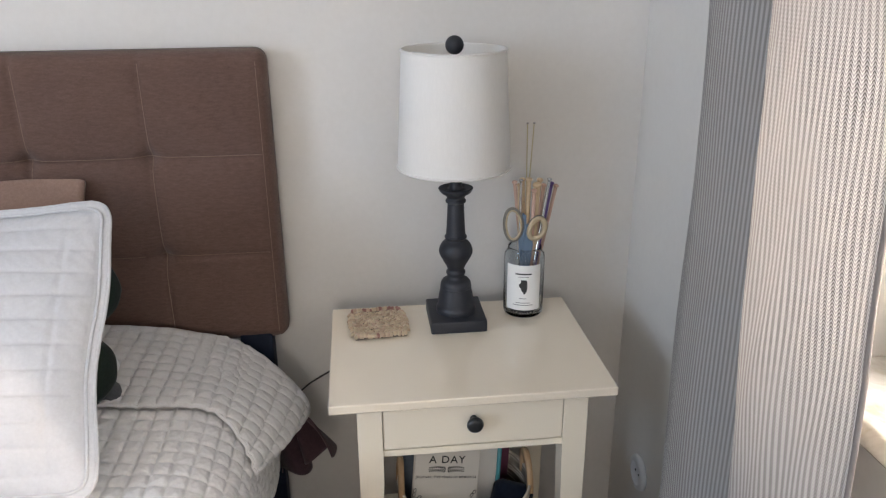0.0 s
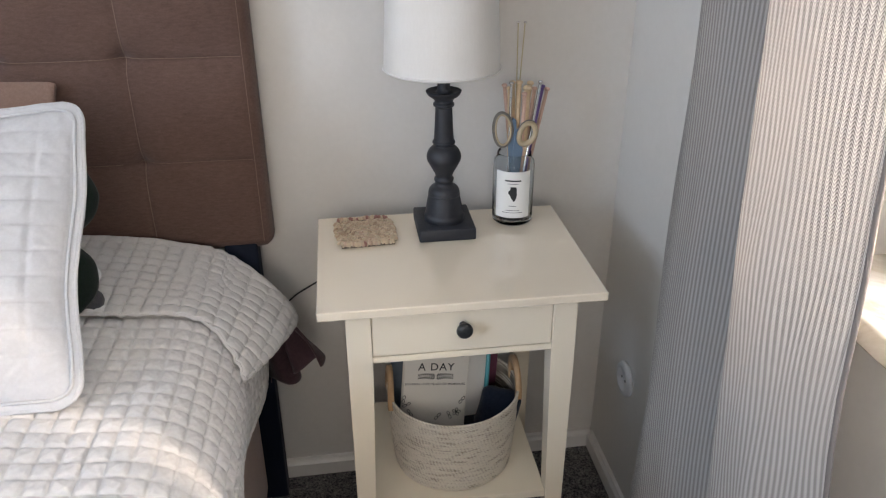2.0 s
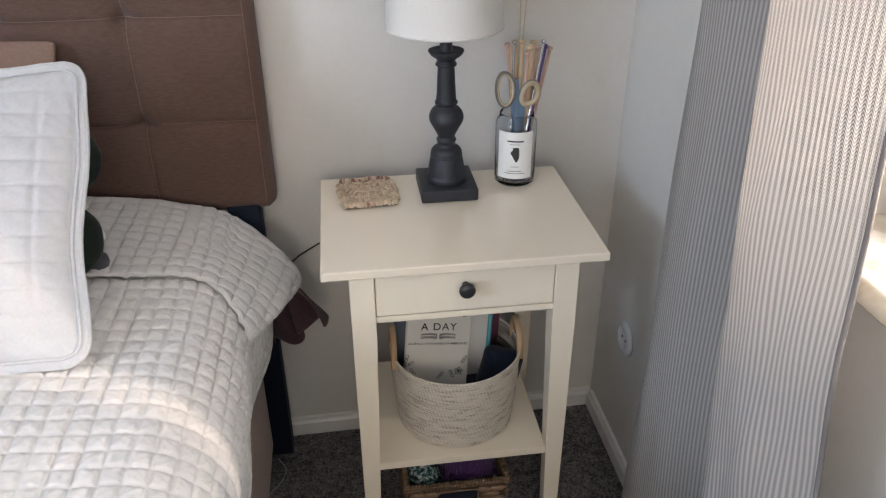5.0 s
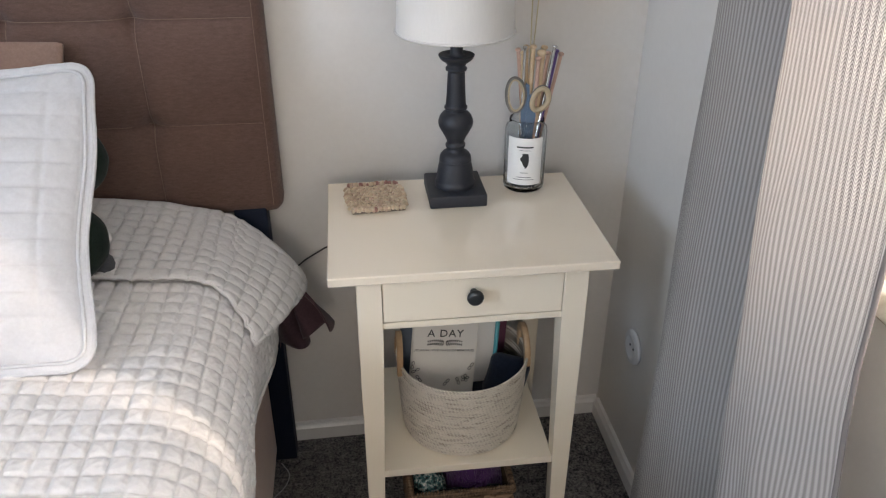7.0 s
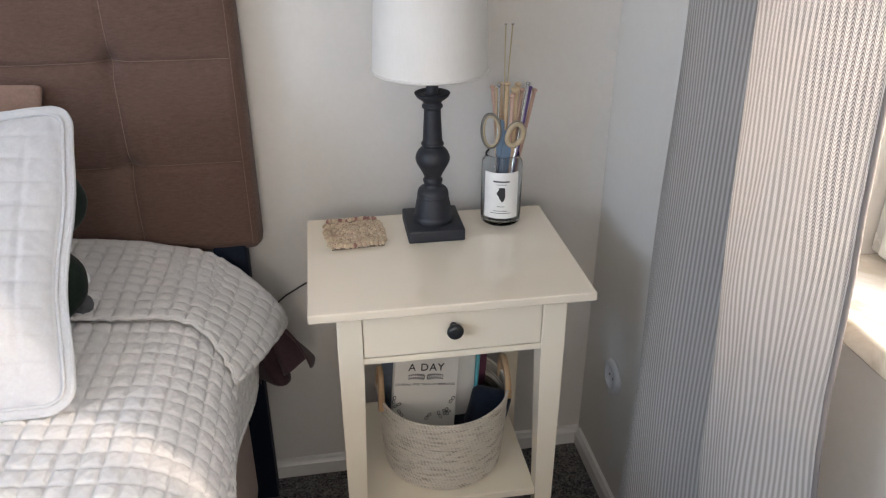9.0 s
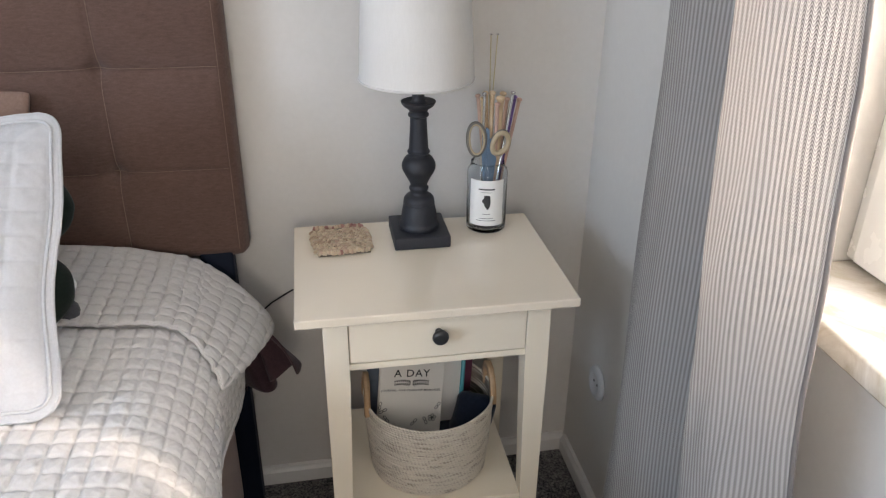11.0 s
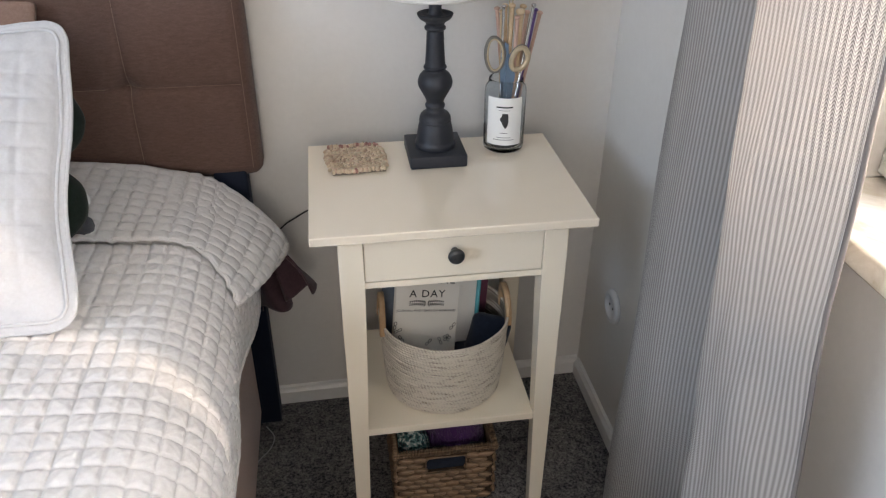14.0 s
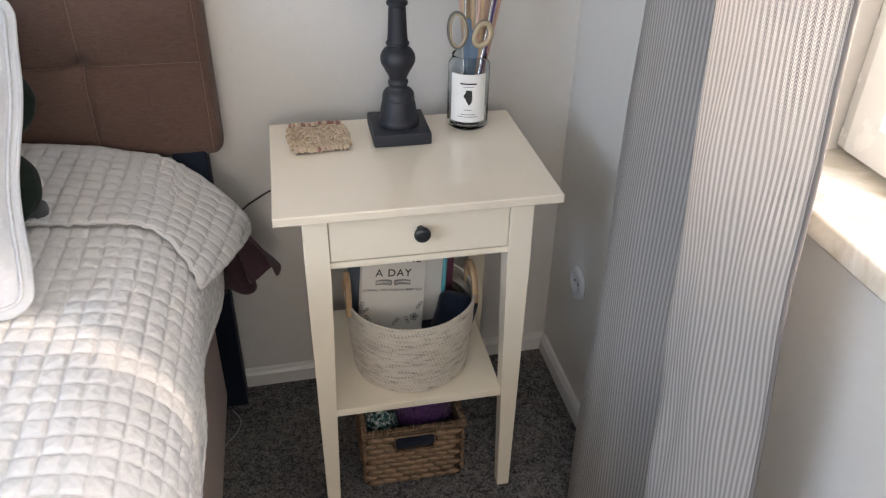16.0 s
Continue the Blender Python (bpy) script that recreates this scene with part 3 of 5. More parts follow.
for szz in seams_z[:2]:
    Yh += (0.0035 * np.exp(-((Zh - szz) / 0.0065) ** 2) + 0.0045 * np.exp(-((Zh - szz) / 0.035) ** 2)) * soft(HX1 - Xh, 0.015, 0.03)
    for sxx in seams_x[1:]:
        Yh += 0.014 * np.exp(-(((Xh - sxx) ** 2 + (Zh - szz) ** 2) / 0.018 ** 2))
Yh += 0.0012 * ripple(Xh * 3, Zh * 3, 2.0)
# rounded outer corners
cr = 0.022
for cx, sx in ((HX0, 1), (HX1, -1)):
    for cz, sz in ((HZ0, 1), (HZ1, -1)):
        a, b = (Xh - cx) * sx, (Zh - cz) * sz
        inn = (a < cr) & (b < cr)
        m_ = np.maximum(np.maximum(cr - a, cr - b), 1e-6)
        r_ = np.hypot(cr - a, cr - b)
        s_ = np.where(inn & (r_ > 1e-6), m_ / np.maximum(r_, 1e-6), 1.0)
        Xh = np.where(inn, cx + sx * (cr - (cr - a) * s_), Xh)
        Zh = np.where(inn, cz + sz * (cr - (cr - b) * s_), Zh)
Ph = np.stack((Xh, Yh, Zh), -1)
part("pad", sheet("pad", Ph), MAT["head"], hb)
def frame_ring(y):
    return [(HX1 - cr + cr * math.cos(a), y, HZ1 - cr + cr * math.sin(a)) for a in np.linspace(0, math.pi / 2, 6)] + \
           [(HX0 + cr + cr * math.cos(a), y, HZ1 - cr + cr * math.sin(a)) for a in np.linspace(math.pi / 2, math.pi, 6)] + \
           [(HX0 + cr + cr * math.cos(a), y, HZ0 + cr + cr * math.sin(a)) for a in np.linspace(math.pi, 1.5 * math.pi, 6)] + \
           [(HX1 - cr + cr * math.cos(a), y, HZ0 + cr + cr * math.sin(a)) for a in np.linspace(1.5 * math.pi, 2 * math.pi, 6)]
bm = bmesh.new()
lo = [[bm.verts.new(p) for p in frame_ring(y)] for y in (0.2015, 0.222)]
for i in range(24):
    bm.faces.new((lo[0][i], lo[0][(i + 1) % 24], lo[1][(i + 1) % 24], lo[1][i]))
bm.faces.new(lo[1])
bmesh.ops.recalc_face_normals(bm, faces=list(bm.faces))
part("backing", bm, MAT["head"], hb)

def stitches(points, gap=0.0052, r=0.0007):
    """A row of short raised stitches along a line."""
    bm = bmesh.new()
    pts = [Vector(p) for p in points]
    for a, b in zip(pts, pts[1:]):
        n = max(1, int((b - a).length / gap))
        for i in range(n):
            p, q = a.lerp(b, (i + 0.04) / n), a.lerp(b, (i + 0.96) / n)
            d = (q - p).normalized()
            s = d.orthogonal().normalized() * r
            u = d.cross(s)
            ring0 = [bm.verts.new(p + v) for v in (s, u, -s, -u)]
            ring1 = [bm.verts.new(q + v) for v in (s, u, -s, -u)]
            for k4 in range(4):
                bm.faces.new((ring0[k4], ring0[(k4 + 1) % 4], ring1[(k4 + 1) % 4], ring1[k4]))
    return bm


def pad_y(x, z):
    i = int(np.argmin(np.abs(Zh[:, 200] - z)))
    j = int(np.argmin(np.abs(Xh[i] - x)))
    return Yh[i, j] - 0.0006


for sxx in seams_x[:5]:
    part("seam", stitches([(sxx + o, pad_y(sxx + o, z), z) for o in (0.003,) for z in np.linspace(HZ0 + 0.02, HZ1 - 0.02, 60)]), MAT["thread"], hb, "pale stitched seam", smooth=False)
for szz in seams_z[:2]:
    part("seam", stitches([(x, pad_y(x, szz + 0.003), szz + 0.003) for x in np.linspace(-1.2, HX1 - 0.02, 90)]), MAT["thread"], hb, "pale stitched seam", smooth=False)

# quilts
def along(s):
    """Cross-section of the quilt's edge: s in metres from the start of the rounding, outwards and down."""
    a = np.clip(s / R, 0, math.pi / 2)
    x = np.where(s < 0, XE - R + s, XE - R + R * np.sin(a))
    z = np.where(s < 0, ZT, ZT - R + R * np.cos(a) - np.clip(s - R * math.pi / 2, 0, None))
    return x, z + 0.022 * soft(-s, -0.02, 0.22)


def puffs(s, y, c=0.0270, h=0.0035):
    """Stitched squares of padding."""
    a = np.abs(np.sin(math.pi * s / c)) * np.abs(np.sin(math.pi * y / c))
    ds = (s / c - np.round(s / c)) * c
    dy = (y / c - np.round(y / c)) * c
    groove = np.maximum(np.exp(-(ds / 0.0021) ** 2), np.exp(-(dy / 0.0021) ** 2))
    return h * a ** 0.45 - 0.0028 * groove


def crinkle(s, y):
    return 0.0007 * (np.sin(s * 410 + 3 * np.sin(y * 95)) * np.sin(y * 370 + 2.2 * np.sin(s * 120)))


# main quilt
S = np.concatenate((np.linspace(BEDX0 - XE + R + 0.02, -0.62, 60), np.arange(-0.616, 0.400, 0.0023)))
S = S[S <= 0.305]
Yg = np.concatenate((np.linspace(BEDY0, -0.90, 60), np.arange(-0.896, 0.145, 0.0023)))
Sg, Yq = np.meshgrid(S, Yg)
x, z = along(Sg)
side = soft(Sg, R * 0.9, R * math.pi / 2 + 0.15)
x = x + side * (0.012 * np.sin(Yq * 9.0 + 0.6) + 0.006 * np.sin(Yq * 21 + 2) - 0.010)
z = z + 0.004 * ripple(Sg * 1.2, Yq * 1.2, 0.4) + side * 0.010 * np.sin(Yq * 6.0)
P = np.stack((x, Yq + side * 0.006 * np.sin(Sg * 40), z), -1)
N = -normals(P)
N = np.where(N[..., 2:3] + N[..., 0:1] < 0, -N, N)
P = P + N * (puffs(Sg, Yq) * soft(0.305 - Sg, 0.0, 0.022) + crinkle(Sg, Yq))[..., None]
quilt = put("quilt", sheet("quilt", P, None, 0.004), MAT["quilt"])
tagged(quilt, "pale grey-white quilted bedspread stitched in small squares", "quilt")
hemline = P[:, -1, :]
tagged(part("bound_edge", tube(hemline[::2].tolist(), 0.0035, 7), MAT["quilt"], quilt), "narrow bound edge")

# turned-back top of the quilt, its corner sticking out
flap = thing("turned_back_quilt", (-1.0, 0.03, 0.71), "pale quilted top edge of the bedspread folded back, corner sticking out", "quilt")
V = np.linspace(0, 1, 130)
A = np.concatenate((np.linspace(-1.5, -0.45, 40), np.arange(-0.446, 0.0001, 0.0018)))
Ag, Vg = np.meshgrid(A, V)
s_end = 0.166 + (0.212 - 0.166) * (1 - Vg) ** 1.1
Sf = np.where(Ag > -0.22, -0.22 + (Ag + 0.22) / 0.22 * (s_end + 0.22), Ag)
y_front = -0.115 - 0.060 * np.clip((Sf - 0.065) / 0.095, 0, 1.6)
y_back = 0.150 - 0.064 * soft(Sf, 0.06, 0.2)
Yf = y_back + (y_front - y_back) * Vg
x, z = along(Sf)
fl = soft(Sf, 0.05, 0.205) * (1 - Vg) ** 0.8
x = x + 0.058 * fl
z = z - 0.010 * fl - 0.018 * np.sin(math.pi * np.clip((Sf + 0.05) / 0.25, 0, 1)) * (1 - Vg) + 0.004 + 0.003 * ripple(Sf * 1.5, Yf * 2, 1.3)
Pf = np.stack((x, Yf, z), -1)
N = normals(Pf)
N = np.where(N[..., 2:3] + N[..., 0:1] < 0, -N, N)
Pf = Pf + N * (0.004 + puffs(Sf, Yf + 0.01) * soft(Vg, 0.0, 0.05) + crinkle(Sf, Yf))[..., None]
part("cloth", sheet("cloth", Pf, None, 0.004), MAT["quilt"], flap)
rimline = np.concatenate((Pf[-1, 40:], Pf[::-1, -1]))
part("bound_edge", tube(rimline[::2].tolist(), 0.0032, 7), MAT["quilt"], flap, "narrow bound edge")


def pillow(w, h, t, flange=0.0, nw=120, nh=80, rows=0.0, seed=0.0, cell=0.0, corner=0.10):
    """A soft cushion lying in xz, its front towards -y, centred on its base line."""
    faces = []
    for sgn in (-1, 1):
        a, b = np.meshgrid(np.linspace(-1, 1, nw), np.linspace(-1, 1, nh))
        px, pz = a * w / 2, (b + 1) * h / 2
        ax = np.clip((1 - np.abs(a)) * w / 2 - flange, 0, None)
        az = np.clip((1 - np.abs(b)) * h / 2 - flange, 0, None)
        q = np.minimum(1, ax / (w * 0.30)), np.minimum(1, az / (h * 0.42))
        body = t / 2 * (np.sin(q[0] * math.pi / 2) ** 0.65) * (np.sin(q[1] * math.pi / 2) ** 0.6)
        th = 0.004 + body + 0.004 * ripple(px * 3, pz * 3, seed) * np.minimum(1, ax * 20)
        if rows:
            th = th + 0.0055 * np.abs(np.sin(math.pi * pz / rows)) ** 0.45 * np.minimum(1, body * 40)
        if cell:
            th = th - 0.0020 * (np.abs(np.sin(math.pi * px / cell)) < 0.10) * np.minimum(1, body * 40)
        # rounded corners
        for sx in (-1, 1):
            for sz in (-1, 1):
                ea, eb = w / 2 - px * sx, (h - pz if sz > 0 else pz)
                rc = corner * h
                inn = (ea < rc) & (eb < rc)
                mm_ = np.maximum(np.maximum(rc - ea, rc - eb), 1e-6)
                rr_ = np.maximum(np.hypot(rc - ea, rc - eb), 1e-6)
                sc_ = np.where(inn, mm_ / rr_, 1.0)
                px = np.where(inn, sx * (w / 2 - (rc - (rc - ea) * sc_)), px)
                pz = np.where(inn, (h - (rc - (rc - eb) * sc_)) if sz > 0 else (rc - (rc - eb) * sc_), pz)
        # edges drawn in between the corners
        pinch = 0.016
        px = px * (1 - pinch * np.cos(b * math.pi / 2)) + 0.004 * np.sin(pz * 26 + seed) * np.abs(a) ** 6
        pz = pz * (1 - pinch * np.cos(a * math.pi / 2)) + 0.004 * np.sin(px * 19 + seed) * (b > 0) * np.abs(b) ** 6
        th = th + crinkle(px * 0.6, pz * 0.6)
        faces.append(np.stack((px, sgn * th, pz), -1))
    me = bpy.data.meshes.new("p")
    n = nw * nh
    pts = np.concatenate((faces[0].reshape(-1, 3), faces[1].reshape(-1, 3)))
    idx = np.arange(n).reshape(nh, nw)
    quads = np.stack((idx[:-1, :-1], idx[:-1, 1:], idx[1:, 1:], idx[1:, :-1]), -1).reshape(-1, 4)
    ring = np.concatenate((idx[0, :], idx[1:, -1], idx[-1, -2::-1], idx[-2:0:-1, 0]))
    nxt = np.roll(ring, -1)
    rim = np.stack((nxt, ring, ring + n, nxt + n), -1)
    me.from_pydata(pts.tolist(), [], np.concatenate((quads, quads[:, ::-1] + n, rim)).tolist())
    me.update()
    return me


def set_pillow(name, me, mat, m, label, category="pillow"):
    me.transform(m)
    ob = put(name, me, mat)
    return tagged(ob, label, category)


LEAN_BACK = math.degrees(math.atan2(0.27, 0.30))
sham = thing("quilted_sham", (-0.902, -0.33, 0.70), "white quilted pillow sham leaning on the other pillows", "pillow")
me = pillow(0.74, 0.422, 0.10, 0.014, 220, 160, rows=0.0345, seed=0.5, cell=0.105, corner=0.08)
SHAM = pose(-0.897, -0.345, 0.692, -LEAN_BACK, 0, 0)
nvh = 220 * 160
co = np.empty(len(me.vertices) * 3, dtype=np.float32)
me.vertices.foreach_get("co", co)
front = co.reshape(-1, 3)[:nvh].reshape(160, 220, 3)
me.transform(SHAM)
part("quilted_cover", me, MAT["sham"], sham)
rim_ = np.concatenate((front[0, :], front[1:, -1], front[-1, -2::-1], front[-2:0:-1, 0])) + np.array((0, 0.003, 0))
bm = tube(rim_[::3].tolist(), 0.0032, 8, True)
bm.transform(SHAM)
part("bound_edge", bm, MAT["sham"], sham, "corded bound edge")
inner_ = front[4:-4, 3:-3]
ring_ = np.concatenate((inner_[0, :], inner_[1:, -1], inner_[-1, -2::-1], inner_[-2:0:-1, 0])) + np.array((0, -0.0012, 0))
bm = tube(ring_[::3].tolist(), 0.0024, 8, True)
bm.transform(SHAM)
part("piping", bm, MAT["sham"], sham, "corded piping inside the flange")
gc = pillow(0.50, 0.25, 0.13, 0.0, 90, 70, seed=2.0)
for v in gc.vertices:
    if v.co.x > 0:
        q = (v.co.x / 0.25) ** 2
        v.co.x -= q * (0.034 * math.exp(-((v.co.z - 0.120) / 0.024) ** 2) + 0.030 * math.exp(-(v.co.z / 0.03) ** 2) + 0.03 * soft(v.co.z, 0.18, 0.25))
set_pillow("green_cushion", gc, MAT["green"], pose(-0.801, -0.13, 0.698, -34, 0, 0), "dark green cushion tucked behind the white sham", "cushion")
set_pillow("brown_pillow", pillow(0.72, 0.36, 0.11, 0.012, 70, 50, seed=3.0, corner=0.02), MAT["pillow_brown"], pose(-0.998, 0.02, 0.653, -22, 0, 0), "taupe brown pillow standing against the headboard")

# maroon sheet hanging out beside the bed
U2, V2 = np.meshgrid(np.linspace(0, 1, 40), np.linspace(0, 1, 40))
Xs = -0.372 + 0.028 * V2 + 0.115 * U2 * V2 ** 0.8 + 0.016 * np.sin(U2 * 13 + V2 * 4) * V2
Ys = 0.150 + 0.022 * np.sin(U2 * 17 + 1) * V2 - 0.05 * U2
Zs = 0.605 - 0.275 * V2 + 0.11 * U2 * V2 + 0.012 * np.sin(U2 * 12)
sheet_ob = put("hanging_sheet", sheet("hanging_sheet", np.stack((Xs, Ys, Zs), -1), None, 0.002), MAT["maroon"])
tagged(sheet_ob, "dark maroon bed sheet corner hanging beside the bed", "bed sheet")

# lamp cable along the wall
cab = put("lamp_cable", tube([(LX, LY + 0.055, 0.7035), (LX - 0.03, 0.178, 0.7035), (LX - 0.06, 0.19, 0.66), (-0.15, 0.235, 0.56), (-0.248, 0.245, 0.522), (-0.29, 0.245, 0.497), (-0.345, 0.245, 0.45), (-0.39, 0.245, 0.30), (-0.40, 0.243, 0.05)], 0.0018, 8), MAT["cable"])
tagged(cab, "thin black lamp cable running along the wall", "cable")

# thin wire on the carpet by the bed
wire = put("floor_wire", tube(smoothed([(-0.43, 0.005, 0.0035), (-0.409, 0.037, 0.0035), (-0.392, 0.063, 0.0045), (-0.372, 0.092, 0.0035), (-0.366, 0.128, 0.0035), (-0.385, 0.162, 0.0035)], 4), 0.0013, 8), MAT["wire_grey"])
tagged(wire, "thin pale grey wire lying on the carpet beside the bed", "cable")

# care label of the green cushion
tag = put("care_label", sheet("care_label", np.stack((-0.585 + 0.018 * U2 + 0.004 * np.sin(V2 * 5), -0.060 - 0.012 * V2 + 0.003 * np.sin(U2 * 7), 0.738 - 0.032 * V2 + 0.006 * U2), -1), None, 0.0008), MAT["tag"])
tagged(tag, "small white cloth care label sticking out under the cushion", "label")
bm = bmesh.new()
blob(bm, Vector((-0.574, -0.088, 0.7005)), (Vector((0.016, 0.004, 0)), Vector((-0.006, 0.024, 0.004)), Vector((0, 0, 0.012))), 12, 8)
gl = put("grey_cloth_corner", bm, MAT["grey_cloth"])
tagged(gl, "dark grey cloth corner tucked under the white sham", "cloth")

# ---------------------------------------------------------------- things on the nightstand
MAT["wood"] = worn("needle_birch", (0.50, 0.36, 0.22), (0.62, 0.47, 0.31), 0.4, big=30, fine=300)
MAT["wood_pink"] = worn("needle_rosewood", (0.45, 0.28, 0.22), (0.58, 0.40, 0.32), 0.4, big=30, fine=300)
MAT["steel"] = worn("needle_steel", (0.55, 0.55, 0.56), (0.65, 0.65, 0.66), 0.22, 1.0, big=20, fine=200, relief=0.03)
MAT["brassy"] = worn("needle_gold", (0.46, 0.40, 0.25), (0.55, 0.48, 0.32), 0.3, 0.9, big=20, fine=200, relief=0.03)
MAT["purple"] = worn("needle_purple", (0.09, 0.05, 0.17), (0.13, 0.075, 0.23), 0.3, 0.4, big=20, fine=200)
MAT["sc_grip"] = worn("scissor_grip_sand", (0.38, 0.30, 0.19), (0.46, 0.37, 0.25), 0.45, big=20, fine=200)
MAT["sc_body"] = worn("scissor_blue_grey", (0.10, 0.155, 0.22), (0.13, 0.19, 0.26), 0.45, big=20, fine=200)
# dark backing colour: shade between the rope coils; also used under the coaster
MAT["gap_shade"] = worn("rope_shadow_yarn", (0.10, 0.08, 0.06), (0.18, 0.15, 0.115), 0.9, big=30, fine=400)
MAT["sc_ring"] = worn("scissor_ring_olive", (0.12, 0.11, 0.095), (0.17, 0.155, 0.13), 0.45, big=20, fine=200)
MAT["paper"] = worn("paper_white", (0.74, 0.73, 0.70), (0.79, 0.78, 0.75), 0.55, big=8, fine=300, relief=0.04)
MAT["ink"] = worn("ink_black", (0.015, 0.015, 0.015), (0.025, 0.025, 0.025), 0.6)
MAT["wax"] = worn("dark_glass_beads", (0.02, 0.021, 0.023), (0.05, 0.05, 0.052), 0.3, big=60, fine=300)

JX, JY = 0.138, 0.124
jar = thing("glass_jar", (JX, JY, 0.70), "clear glass candle jar with a white label, reused for knitting needles", "jar")
prof = [(0.0355, 0.7005), (0.0380, 0.704), (0.0384, 0.712), (0.0384, 0.812), (0.0370, 0.821), (0.0320, 0.8265), (0.0315, 0.834), (0.0309, 0.8352), (0.0303, 0.8343), (0.0307, 0.8270),
        (0.0356, 0.8203), (0.0370, 0.811), (0.0370, 0.714), (0.0350, 0.7072), (0.002, 0.7068)]
part("glass_body", lathe(prof, 56, JX, JY), MAT["jar_glass"], jar)
part("dark_contents", lathe([(0.030, 0.7095), (0.0322, 0.711), (0.0322, 0.728), (0.026, 0.732), (0.002, 0.730)], 32, JX, JY), MAT["wax"], jar, "dark dregs in the bottom of the jar")
FACE = math.radians(-90 - 13.6)


def on_jar(u, z, off):
    a = FACE + u / 0.0384
    return (JX + (0.0384 + off) * math.cos(a), JY + (0.0384 + off) * math.sin(a), z)


def jar_patch(name, u0, u1, z0, z1, off, mat, parent, label=""):
    n = 16
    bm = bmesh.new()
    rows = [[bm.verts.new(on_jar(u0 + (u1 - u0) * i / n, z, off)) for i in range(n + 1)] for z in (z0, z1)]
    for i in range(n):
        bm.faces.new((rows[0][i], rows[0][i + 1], rows[1][i + 1], rows[1][i]))
    return part(name, bm, mat, parent, label)


lab = jar_patch("label", -0.0345, 0.0345, 0.7175, 0.8085, 0.0004, MAT["paper"], jar, "white paper label with a black emblem")
jar_patch("print_bar", -0.0150, 0.0150, 0.7900, 0.7928, 0.0008, MAT["ink"], lab)
jar_patch("print_bar", -0.0100, 0.0100, 0.7850, 0.7858, 0.0008, MAT["ink"], lab)
jar_patch("print_bar", -0.0070, 0.0070, 0.7415, 0.7425, 0.0008, MAT["ink"], lab)
jar_patch("print_bar", -0.0130, 0.0130, 0.7325, 0.7335, 0.0008, MAT["ink"], lab)
jar_patch("print_bar", -0.0190, 0.0190, 0.7280, 0.7290, 0.0008, MAT["ink"], lab)
for i in range(7):
    jar_patch("print_mark", -0.0225 + i * 0.0066, -0.0180 + i * 0.0066, 0.7125, 0.7155, 0.0008, MAT["ink"], jar)
emblem = [(-0.0045, 0.7795), (0.0060, 0.7795), (0.0072, 0.7760), (0.0078, 0.7640), (0.0066, 0.7570), (0.0040, 0.7520), (0.0015, 0.7505), (0.0005, 0.7535), (-0.0030, 0.7580),
          (-0.0042, 0.7625), (-0.0080, 0.7665), (-0.0078, 0.7705), (-0.0050, 0.7735), (-0.0040, 0.7770)]
bm = bmesh.new()
mid = bm.verts.new(on_jar(0.001, 0.767, 0.0009))
vs = [bm.verts.new(on_jar(u, z, 0.0008)) for u, z in emblem]
for a, b in zip(vs, vs[1:] + vs[:1]):
    bm.faces.new((mid, b, a))
part("emblem", bm, MAT["ink"], lab, "black printed emblem")


def needle(name, foot, top, r, mat, knob, label, knob_mat=None):
    f, t = Vector(foot), Vector(top)
    d = (t - f).normalized()
    ob = thing(name, foot, label, "knitting needle", "needles in the jar")
    part("shaft", tube([f, f + d * 0.02, t], [r * 0.3, r, r], 10), mat, ob)
    if knob > 0:
        q = d.to_track_quat("Z", "Y").to_matrix().to_4x4()
        bm = lathe(smoothed([(knob * 0.7, 0), (knob, knob * 0.35), (knob, knob * 0.8), (knob * 0.6, knob * 1.15), (0.0004, knob * 1.25)], 3), 16)
        bm.transform(Matrix.Translation(t) @ q)
        part("knob", bm, knob_mat or mat, ob)
    return ob


zf = 0.735
WOODN, METALN = "pale wooden knitting needle with a turned knob", "shiny metal knitting needle"
needle("wooden_needle", (JX + 0.004, JY + 0.004, zf), (0.117, 0.131, 0.954), 0.0034, MAT["wood_pink"], 0.0050, WOODN)
needle("metal_needle", (JX - 0.012, JY - 0.013, zf), (0.125, 0.114, 0.962), 0.0026, MAT["steel"], 0.0042, METALN)
needle("wooden_needle", (JX + 0.006, JY + 0.012, zf), (0.1325, 0.137, 0.956), 0.0042, MAT["wood"], 0.0058, WOODN)
needle("wooden_needle", (JX + 0.000, JY - 0.004, zf), (0.1415, 0.122, 0.960), 0.0042, MAT["wood"], 0.0060, WOODN)
needle("wooden_needle", (JX + 0.010, JY - 0.012, zf), (0.1545, 0.114, 0.950), 0.0060, MAT["wood"], 0.0080, "thick pale wooden knitting needle with a turned knob")
needle("wooden_needle", (JX + 0.002, JY + 0.018, zf), (0.1655, 0.140, 0.953), 0.0044, MAT["wood"], 0.0062, WOODN)
needle("metal_needle", (JX + 0.004, JY - 0.018, zf), (0.1765, 0.112, 0.963), 0.0028, MAT["steel"], 0.0042, METALN)
needle("purple_needle", (JX + 0.012, JY + 0.002, zf), (0.1855, 0.130, 0.950), 0.0032, MAT["purple"], 0.0045, "purple metal knitting needle")
needle("wooden_needle", (JX + 0.016, JY + 0.006, zf), (0.1960, 0.138, 0.942), 0.0034, MAT["wood_pink"], 0.0052, WOODN)
needle("wooden_needle", (JX + 0.008, JY - 0.016, zf), (0.1475, 0.106, 0.944), 0.0036, MAT["wood_pink"], 0.0052, WOODN)
